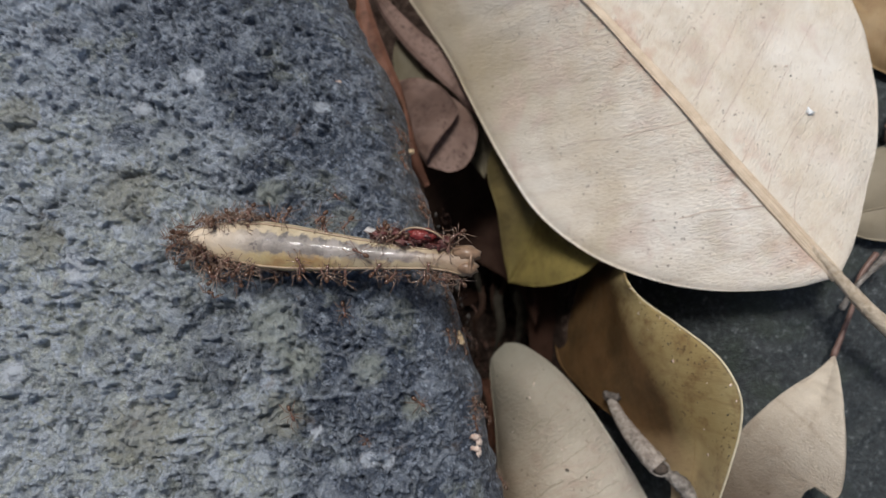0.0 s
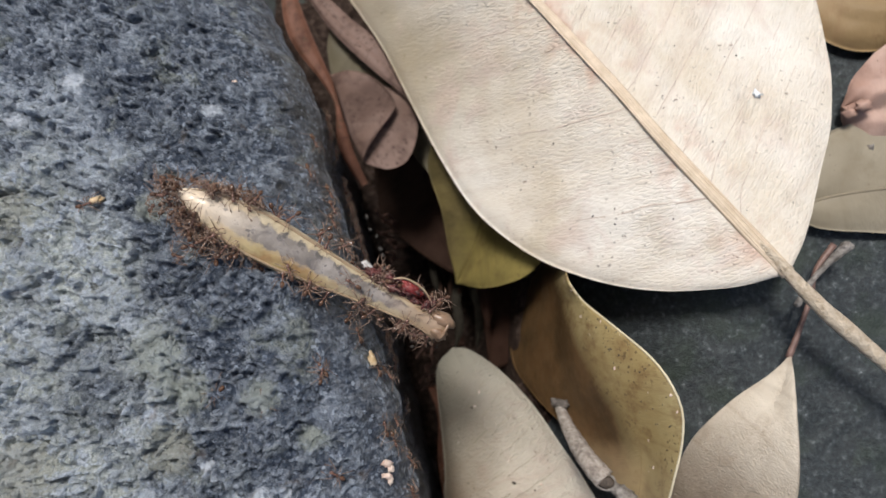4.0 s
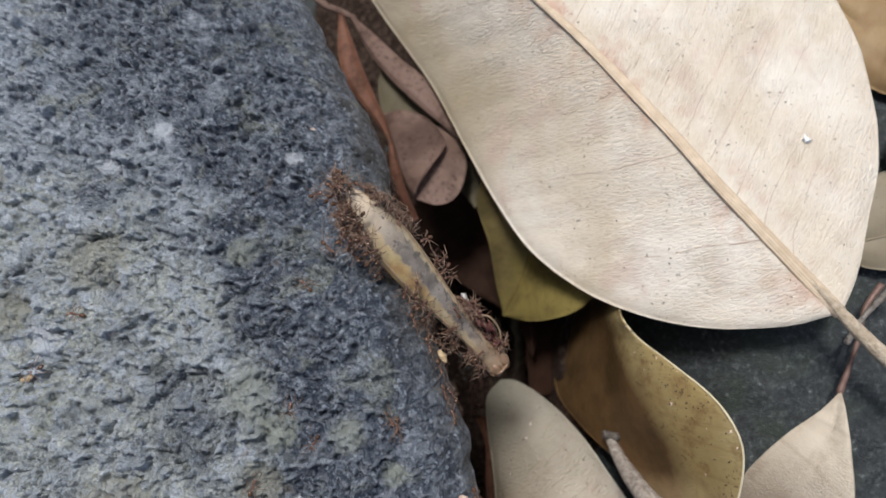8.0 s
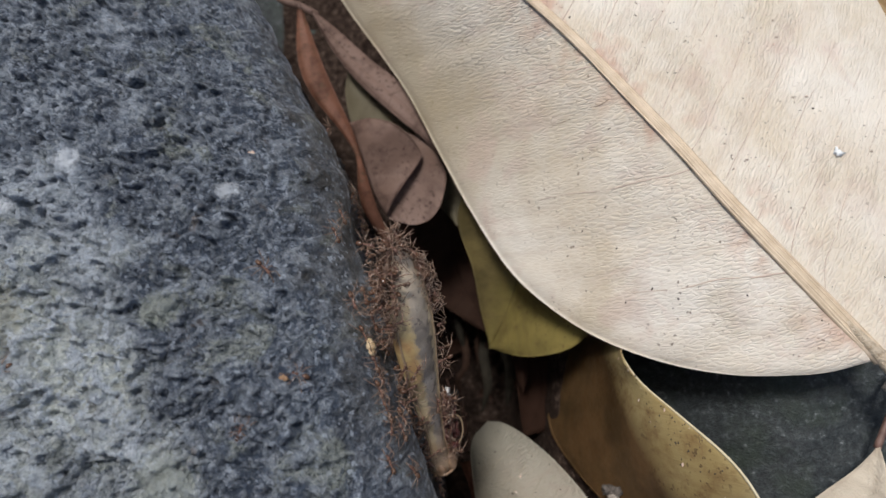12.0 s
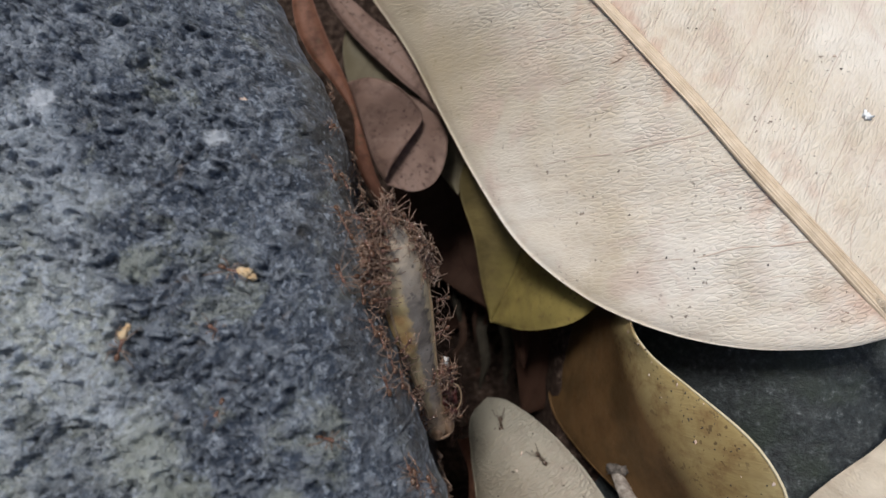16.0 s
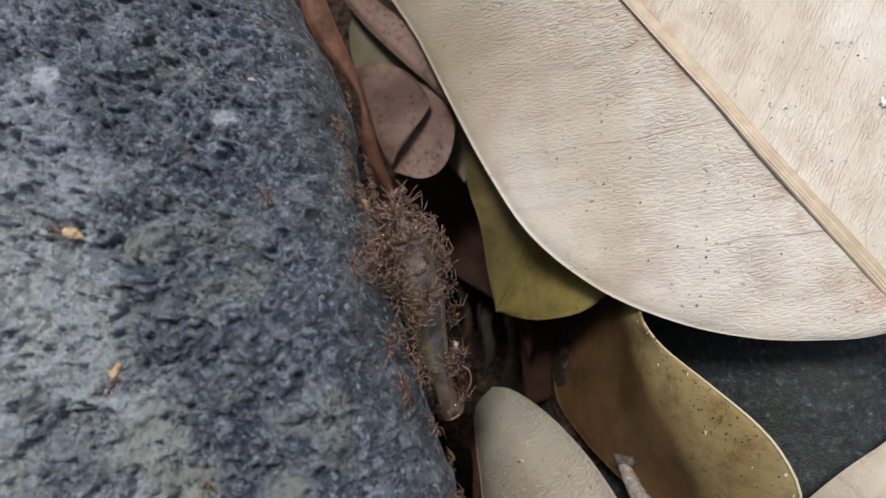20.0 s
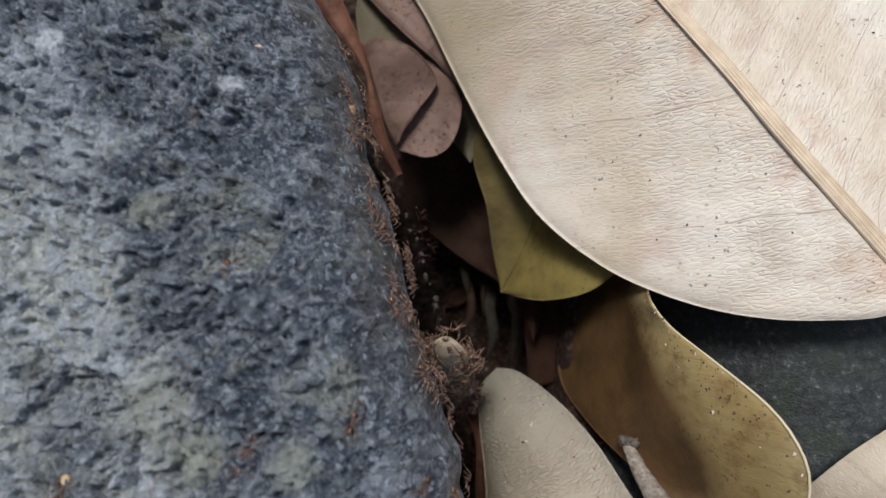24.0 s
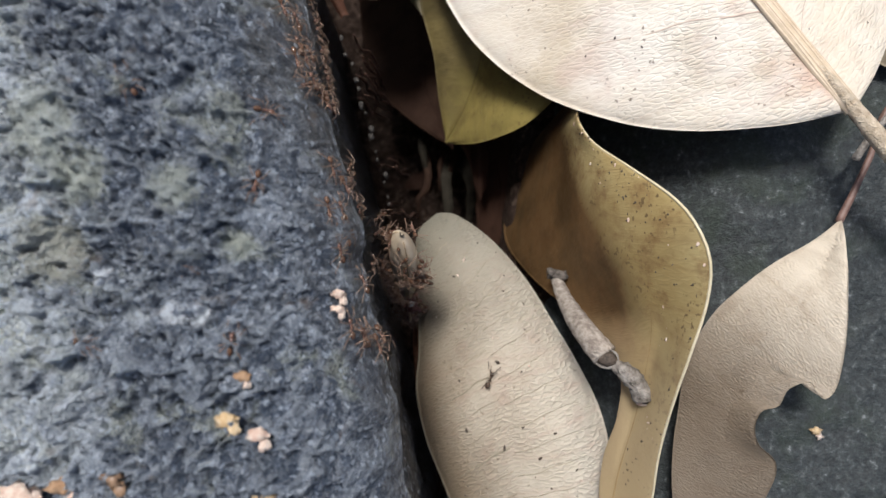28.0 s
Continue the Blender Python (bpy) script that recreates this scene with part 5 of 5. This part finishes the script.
# ---- the insect leg that the ants carry ----
FEMUR = [
    (0, -31.4, 4.5, 66, -3.5, -3.1),
    (1, -27.1, 7.8, 66, 4.3, -15.4),
    (2, -24.3, 10.2, 66, 12, -21.2),
    (3, -22.9, 10.7, 65.5, 13.6, -24),
    (4, -19, 11.6, 65.5, 16.8, -28.4),
    (6.5, -12.4, 13.7, 64.5, 31, -45.7),
    (7, -12.2, 15.3, 64.5, 30.2, -44.4),
    (8, -11.4, 17.3, 63.5, 31.2, -50.6),
    (9, -6.6, 18, 61, 38.2, -62.9),
    (10, -3.2, 18.6, 58.5, 32.8, -77.1),
    (11, -3, 18.4, 57.5, 32.6, -77.7),
    (12, -1.9, 16, 57, 34.6, -82.7),
    (15, -3.3, 15, 56.5, 37.5, -77.2),
    (16, -2.9, 14.4, 56.5, 40.7, -80.8),
    (17, -2.4, 14.1, 56.5, 41.3, -81.6),
    (18, -3, 13.3, 56, 39.5, -81.2),
    (19, -2.9, 13.1, 55.5, 40.5, -81.2),
    (20, -2.9, 13.6, 55, 43.5, -79.6),
    (21, -2.2, 12.2, 52.5, 42.7, -80.1),
    (22, -1.1, 7, 46, 52, -80.6),
    (22.5, 0, 2.6, 44, 58, -82),
    (24.5, 0.2, -3.6, 40, 67, -84.3),
    (25, -0.2, -3.9, 40, 68, -86),
    (26, 3.6, -8.2, 42.5, 68, -97),
    (27, 4.8, -12.4, 43.5, 68, -98),
    (28, 5.4, -12.6, 43.5, 68, -98),
]


def femur_pose(t):
    r = np.array(FEMUR)
    v = [np.interp(t, r[:, 0], r[:, k]) for k in range(1, 6)]
    roll = np.interp(t, (0, 4, 8, 10, 12, 16, 21, 22.5, 25, 28), (0, -5, -24, -40, -40, -30, -30, -12, 32, 45))
    return pose(v[0] * MM, v[1] * MM, v[2] * MM, roll, v[3], v[4])


FX = [0, 0.5, 1.5, 3.5, 6, 9, 12, 16, 20, 24, 27, 29, 30.2, 31.2, 32]
FR = [0.15, 0.55, 1.1, 1.8, 2.25, 2.5, 2.42, 2.05, 1.65, 1.3, 1.12, 1.15, 1.45, 1.6, 1.1]


def femur_r(x):
    return np.interp(x, FX, FR)


def femur_shell():
    xs = np.linspace(0, 32, 64)
    verts, faces, sides = [], [], 24
    for x in xs:
        r = float(femur_r(x))
        bend = -0.9 * math.sin(math.pi * x / 32)
        for k in range(sides):
            w = 2 * math.pi * k / sides
            c, s = math.cos(w), math.sin(w)
            f = 1 + 0.05 * math.cos(4 * w) + 0.02 * math.sin(9 * x / 4) * s
            verts.append((x, r * c * f + 0.3 * bend, 0.62 * r * s * f + 0.2 * bend))
    for i in range(len(xs) - 1):
        for k in range(sides):
            faces.append((i * sides + k, i * sides + (k + 1) % sides, (i + 1) * sides + (k + 1) % sides, (i + 1) * sides + k))
    faces.append(tuple(range(sides)))
    faces.append(tuple((len(xs) - 1) * sides + k for k in range(sides - 1, -1, -1)))
    return np.array(verts), faces


def insect_leg():
    t = thing("insect_leg", (0, 0, 0), "severed straw-coloured grasshopper thigh with dark blotches, carried by ants", "insect leg")
    part("shell", femur_shell(), M_FEMUR, t)
    for w, name in ((0.45, "upper_keel"), (2.75, "lower_keel")):
        pts = []
        for x in np.linspace(0.8, 30.5, 26):
            r = float(femur_r(x))
            bend = -0.9 * math.sin(math.pi * x / 32)
            pts.append((x, r * 1.0 * math.cos(w) + 0.3 * bend, 0.64 * r * math.sin(w) + 0.2 * bend))
        part(name, tube(pts, [0.06, 0.15, 0.17, 0.13, 0.08], 6), M_KEEL, t, "tan ridge along the shell")
    part("knee_lobe", ball((31.1, 0.8, 0.2), (1.5, 0.9, 1.2), 12, 8, 0.3, 3), M_KNEE, t, "swollen brown knee")
    part("knee_lobe", ball((31.3, -0.7, 0.1), (1.2, 0.8, 1.1), 12, 8, 0.3, 8), M_KNEE, t, "swollen brown knee")
    part("knee_rim", tube([(31.7, 1.5 * math.cos(a), 1.3 * math.sin(a)) for a in np.linspace(0, 6.283, 14)], [0.16, 0.22, 0.16], 6), M_KNEE, t)
    for i in range(16):
        part("torn_flesh", ball((21.6 + 0.5 * i, 1.8 + 0.55 * math.sin(i * 2.1), 0.3 + 0.55 * math.cos(i * 1.3)), (0.75, 0.42, 0.45), 10, 8, 1.5, i, 40 * math.sin(i)), M_FLESH, t, "dark red torn flesh")
    global CLOT
    CLOT = part("blood_clot", ball((26.4, 2.3, 0.5), (1.5, 0.8, 0.8), 12, 9, 0.6, 21, 10), M_CLOT, t, "glossy crimson lump of flesh")
    part("sinew", tube([(23.2, 1.7, 0.8), (25, 2.9, 1.2), (27.5, 2.7, 1.3), (29.6, 1.3, 0.9)], [0.07, 0.12, 0.1, 0.06], 6, 18), M_KEEL, t, "pale torn sinew")
    part("scrap_of_shell", ball((20.9, 2.2, 0.5), (0.7, 0.4, 0.35), 9, 6, 0.9, 17), M_GRAIN, t, "whitish scrap of torn tissue")
    return t


# ---- ants ----
def leg_geo(sx, side, reach, back, spread=1.0, lift=0.0):
    reach *= spread
    hip = (sx, 0.10 * side, 0.38)
    knee = (sx + 0.40 * back, (0.10 + 0.62 * reach) * side, 0.80 + lift)
    ankle = (sx + 0.95 * back, (0.10 + 1.15 * reach) * side, 0.30 + 0.6 * lift)
    foot = (sx + 1.35 * back, (0.10 + 1.60 * reach) * side, 0.0)
    return tube([hip, knee, ankle, foot], [0.034, 0.042, 0.033, 0.024], 5)


def build_ant(name, shell, gaster, limb, label, scale, spread=1.0, seed=0):
    """A slender ant with long legs and elbowed, clubbed antennae; the seed sets how it holds its limbs."""
    r = np.random.default_rng(100 + seed)

    def at(*geo):
        return tuple([np.asarray(geo[0]) * scale, *geo[1:]])

    t = thing(name, (0, 0, 0), label, "ant", "ants")
    part("head", at(*ball((0.72, 0, 0.44), (0.26, 0.21, 0.18), 10, 7)), shell, t)
    part("thorax", at(*join(ball((0.36, 0, 0.44), (0.23, 0.12, 0.13), 9, 6), ball((0.06, 0, 0.41), (0.22, 0.10, 0.11), 9, 6))), shell, t)
    part("waist", at(*ball((-0.22, 0, 0.41), (0.09, 0.06, 0.10), 8, 6)), shell, t)
    part("abdomen", at(*ball((-0.58, 0, 0.43), (0.38, 0.25, 0.23), 11, 8, ry=-8)), gaster, t)
    for side in (-1, 1):
        for sx, reach, back in ((0.36, 0.80, 0.85), (0.20, 1.0, -0.15), (0.04, 0.95, -1.15)):
            k, b, up = r.uniform(0.8, 1.2), r.normal(0, 0.25), r.normal(0, 0.15)
            part("leg", at(*leg_geo(sx, side, reach * k, back + b, spread, up)), limb, t)
        e, f = r.uniform(0.25, 0.6), r.uniform(-0.2, 0.3)
        part("antenna", at(*tube([(0.86, 0.08 * side, 0.50), (1.25, e * side, 0.80), (1.62, (e + f * 0.5) * side, 0.72), (1.95, (e + f) * side, 0.58)], [0.030, 0.028, 0.034, 0.055], 5)), limb, t)
        part("jaw", at(*tube([(0.90, 0.10 * side, 0.39), (1.05, 0.10 * side, 0.37), (1.10, 0.02 * side, 0.36)], [0.045, 0.04, 0.015], 5)), shell, t)
    return t


ANTS = []      # (ant, kind, data)


def grip(x, w, lift, yaw):
    """Pose on the insect leg: at x along it, w degrees round it, standing off by lift, turned by yaw."""
    a = radians(w)
    r = float(femur_r(min(max(x, 0), 32)))
    n = Vector((0, math.cos(a), math.sin(a)))
    f = Vector((math.cos(radians(yaw)), -math.sin(a) * math.sin(radians(yaw)), math.cos(a) * math.sin(radians(yaw)))).normalized()
    side = n.cross(f).normalized()
    m = Matrix((f, side, n)).transposed().to_4x4()
    p = Vector((x, 0, 0)) + n * (r * 0.92 + lift)
    m.translation = p * MM
    return m


def make_ants():
    r = np.random.default_rng(11)
    first = [build_ant("ant", M_ANT, M_GASTER, M_LEG, "tiny glossy red-brown ant tugging at the insect leg", 1.0, 0.78, k) for k in range(5)]
    made = [0]

    def one():
        made[0] += 1
        return first[made[0] - 1] if made[0] <= 5 else copy_thing(first[made[0] % 5], Matrix.Identity(4))

    # crowding round the tip of the thick end, heads to the shell
    for i in range(74):
        a = one()
        if i % 6 == 0:
            m = grip(r.uniform(2, 8), r.uniform(-35, 40), 0.2, r.uniform(-180, 180))
        else:
            x = max(-1.3, min(9.0, r.normal(2.2, 2.4)))
            out = -1 if r.random() < 0.74 else 1
            y = out * (0.8 * float(femur_r(max(x, 0))) + abs(r.normal(0, 1.7 if out < 0 else 0.6))) + 0.9 * max(-x, 0)
            z = r.normal(-0.4, 0.7)
            to = Vector((max(x, 1.5) + r.normal(0, 1.2) - x, -y + r.normal(0, 1.5), r.normal(0, 0.5) - 0.5 * z)).normalized()
            m = to.to_track_quat("X", "Z").to_matrix().to_4x4() @ pose(0, 0, 0, *r.normal(0, 40, 3))
            m.translation = Vector((x, y, z)) * MM
        ANTS.append((a, "grip", m))
    # ants that climb onto the shell while it is being pulled in
    for i in range(26):
        a = one()
        ANTS.append((a, "mount", (r.uniform(0.8, 13), r.uniform(225, 280), r.uniform(50, 165), r.uniform(-180, 180), r.uniform(15.5, 19.5))))
    # ants that gather over the torn flesh
    for i in range(18):
        a = one()
        ANTS.append((a, "mount", (r.uniform(20, 30.5), r.uniform(200, 300) - 360, r.uniform(-30, 60), r.uniform(-180, 180), r.uniform(3.5, 7.0))))
    # along the flanks, bodies standing out
    for i in range(60):
        a = one()
        x = r.uniform(2, 31)
        w = r.choice([r.uniform(-35, 30), r.uniform(150, 235), r.uniform(60, 130)], p=[0.38, 0.54, 0.08])
        if 55 < w < 135:
            m = grip(x, w, 0.02, r.uniform(-180, 180))
        else:
            n = Vector((r.uniform(-0.4, 0.4), math.cos(radians(w)), math.sin(radians(w)))).normalized()
            q = (-n).to_track_quat("X", "Z")
            m = q.to_matrix().to_4x4() @ pose(0, 0, 0, *r.normal(0, 30, 3))
            m.translation = (Vector((x, 0, 0)) + n * (float(femur_r(x)) + r.uniform(0.5, 1.3))) * MM
        ANTS.append((a, "grip", m))
    # walkers on the stone and its rim
    for i in range(26):
        a = one()
        tagged(a, "tiny red-brown ant walking on the stone")
        rim = i % 4 != 0
        y0 = r.uniform(-30, 26)
        d0 = r.uniform(0.15, 1.6) if rim else r.uniform(4, 26)
        ANTS.append((a, "walk", (0.0, 0.0, y0, d0, r.uniform(0.5, 2.2) if rim else r.uniform(1.5, 5.0), r.uniform(0, 6.28), r.choice([-1, 1]))))
    # climbers that come up over the rim once the leg sinks
    for i in range(36):
        a = one()
        tagged(a, "tiny red-brown ant climbing over the stone's rim")
        ANTS.append((a, "walk", (r.uniform(9, 22), (0.0, r.uniform(0.4, 3.5), r.uniform(0.4, 7))[i % 3], r.uniform(-14, 28), r.uniform(0.15, 1.2), r.uniform(0.4, 1.6), r.uniform(0, 6.28), r.choice([-1, 1]))))


def surface_pose(x, y, heading, lift=0.1):
    e = 0.4
    z = float(stone_top(x, y))
    dx = (float(stone_top(x + e, y)) - float(stone_top(x - e, y))) / (2 * e)
    dy = (float(stone_top(x, y + e)) - float(stone_top(x, y - e))) / (2 * e)
    dx = max(-2.5, min(2.5, dx))
    n = Vector((-dx, -dy, 1)).normalized()
    f = Vector((math.cos(heading), math.sin(heading), 0))
    f = (f - n * f.dot(n)).normalized()
    m = Matrix((f, n.cross(f), n)).transposed().to_4x4()
    m.translation = Vector((x, y, z + lift)) * MM
    return m


def motions():
    times = [k * 0.5 for k in range(57)]
    walk(LEG, [(t, femur_pose(t)) for t in times])
    # the ants drag the clot of flesh down under the leg
    walk(CLOT, [(0, pose(0, 0, 0)), (4.4, pose(0, 0, 0)), (6.8, pose(0, -2.4 * MM, -1.5 * MM)), (28, pose(0, -2.4 * MM, -1.5 * MM))])
    r = np.random.default_rng(5)
    for ob, kind, data in ANTS:
        if kind == "grip":
            rows = []
            sink, start = r.uniform(15, 28), r.uniform(21.2, 22.8)
            if r.random() < 0.42:
                sink = r.uniform(1, 8)
            for t in times:
                j = pose(*(r.normal(0, 0.07, 3) * MM), *r.normal(0, 5, 3))
                s = min(1.0, max(0.0, (t - start) / 2.0))
                x = data.translation.x / MM
                go = min(sink, max(0.0, 30 - x)) * s
                rows.append((t, femur_pose(t) @ pose(go * MM, 0, 0) @ data @ j))
            walk(ob, rows)
        elif kind == "mount":
            x, w0, w1, yaw, start = data
            sink, fall = r.uniform(5, 18), r.uniform(20.4, 22.4)
            rows = []
            for t in times:
                s = min(1.0, max(0.0, (t - start) / 2.5))
                go = sink * min(1.0, max(0.0, (t - fall) / 2.0))
                j = pose(*(r.normal(0, 0.06, 3) * MM), *r.normal(0, 5, 3))
                rows.append((t, femur_pose(t) @ grip(min(x + go, 29), w0 + (w1 - w0) * s, 0.05, yaw) @ j))
            walk(ob, rows)
        else:
            rise, hold, y0, d0, speed, ph, way = data
            spots = []
            for t in times:
                y = y0 + 5 * math.sin(ph + way * t * speed / 5)
                d = max(0.15, d0 + (0.5 if d0 < 4 else 2.5) * math.sin(1.7 * ph + t * speed / 4))
                spots.append((float(edge_x(y)) - d, y))
            rows = []
            last = ph
            for k, t in enumerate(times):
                p, q = spots[max(k - 1, 0)], spots[min(k + 1, len(spots) - 1)]
                h = math.atan2(q[1] - p[1], q[0] - p[0])
                turn = (h - last + math.pi) % (2 * math.pi) - math.pi
                last = h if k == 0 else last + max(-1.2, min(1.2, turn))
                m = surface_pose(*spots[k], last)
                if rise > 0 and (t < rise + 2 or hold > 0):
                    low = max(hold + 0.4 * math.sin(ph + t), min(1.0, (rise + 2 - t) / 2) * 14)
                    x = float(edge_x(spots[k][1])) - 0.12 * low - 0.2
                    z = float(stone_top(edge_x(spots[k][1]), spots[k][1])) - low
                    m = Matrix(((0, 0, 1), (0, -1, 0), (1, 0, 0))).to_4x4() @ pose(0, 0, 0, 0, 0, 40 * math.sin(ph + 0.3 * t))
                    m.translation = Vector((x + 0.3, spots[k][1], z)) * MM
                rows.append((t, m))
            walk(ob, rows)
    # morsels with the ants that pull them
    for k, (ob, path) in enumerate(MORSELS):
        p = np.array(path, float)
        spots = [(float(np.interp(t, p[:, 0], p[:, 1])), float(np.interp(t, p[:, 0], p[:, 2]))) for t in times]
        rows, pull, last = [], [], None
        for i, t in enumerate(times):
            a, b = spots[max(i - 1, 0)], spots[min(i + 1, len(spots) - 1)]
            h = math.atan2(b[1] - a[1], b[0] - a[0])
            turn = 0.0 if last is None else (h - last + math.pi) % (2 * math.pi) - math.pi
            last = h if last is None else last + max(-1.2, min(1.2, turn))
            x, y = spots[i]
            rows.append((t, surface_pose(x, y, last, 0.5)))
            pull.append((t, surface_pose(x + 1.3 * math.cos(last), y + 1.3 * math.sin(last), last + 3.0, 0.5)))
        walk(ob, rows)
        walk(PULLERS[k], pull)
    # the dark ant on the arched leaf
    spots = [(0, 19, -44, -60), (12, 19, -43, 90), (13.8, 12, -19, 100), (15, 9.4, -12.6, 110), (16, 9.0, -12.8, 95), (17, 9.8, -13.6, 50), (18.5, 12.6, -18, -40), (20, 17, -30, -60), (22.5, 18.5, -38, -20), (24, 17.5, -35, 60), (25.6, 16.6, -31.4, 80), (26.5, 16.8, -31.2, 75), (27.2, 16.2, -30.6, 80), (28, 16.3, -31.6, 72)]
    more = [(0, 23, -52, 70), (12.5, 23, -50, 80), (13.8, 19, -29, 110), (15, 16.7, -18.6, 120), (16, 14.6, -16.6, 130), (17, 14.4, -18, 200), (19, 16, -30, 270), (21.5, 19.5, -46, 280), (24, 21, -52, 290), (28, 21.5, -54, 300)]
    walk(DARKER, [(t, pose(x * MM, y * MM, leaf_z(x, y) * MM, 0, 0, h)) for t, x, y, h in more])
    walk(DARK, [(t, pose(x * MM, y * MM, leaf_z(x, y) * MM, 0, 0, h)) for t, x, y, h in spots])


def leaf_z(x, y):
    k = np.argmin((NEAR[:, :, 0] - x) ** 2 + (NEAR[:, :, 1] - y) ** 2)
    return float(NEAR[:, :, 2].ravel()[k]) + 0.15


build_stone()
build_ground()
BIG = big_leaf()
golden_leaf()
NEAR = near_leaf()
small_leaf()
olive_leaf()
curled_leaf()
tucked_leaf()
rust_strip()
far_leaves()
twig()
litter()
specks()
crumbs()
LEG = insect_leg()
make_ants()
MORSELS = morsels()
PULLERS = [copy_thing(ANTS[k][0], Matrix.Identity(4)) for k in range(len(MORSELS))]
for puller in PULLERS:
    tagged(puller, "tiny red-brown ant pulling a morsel over the stone")
DARK = build_ant("dark_ant", M_DARKANT, M_DARKANT, M_DARKANT, "dark brown ant walking on the arched leaf", 1.2, 0.22)
DARKER = copy_thing(DARK, Matrix.Identity(4))
motions()
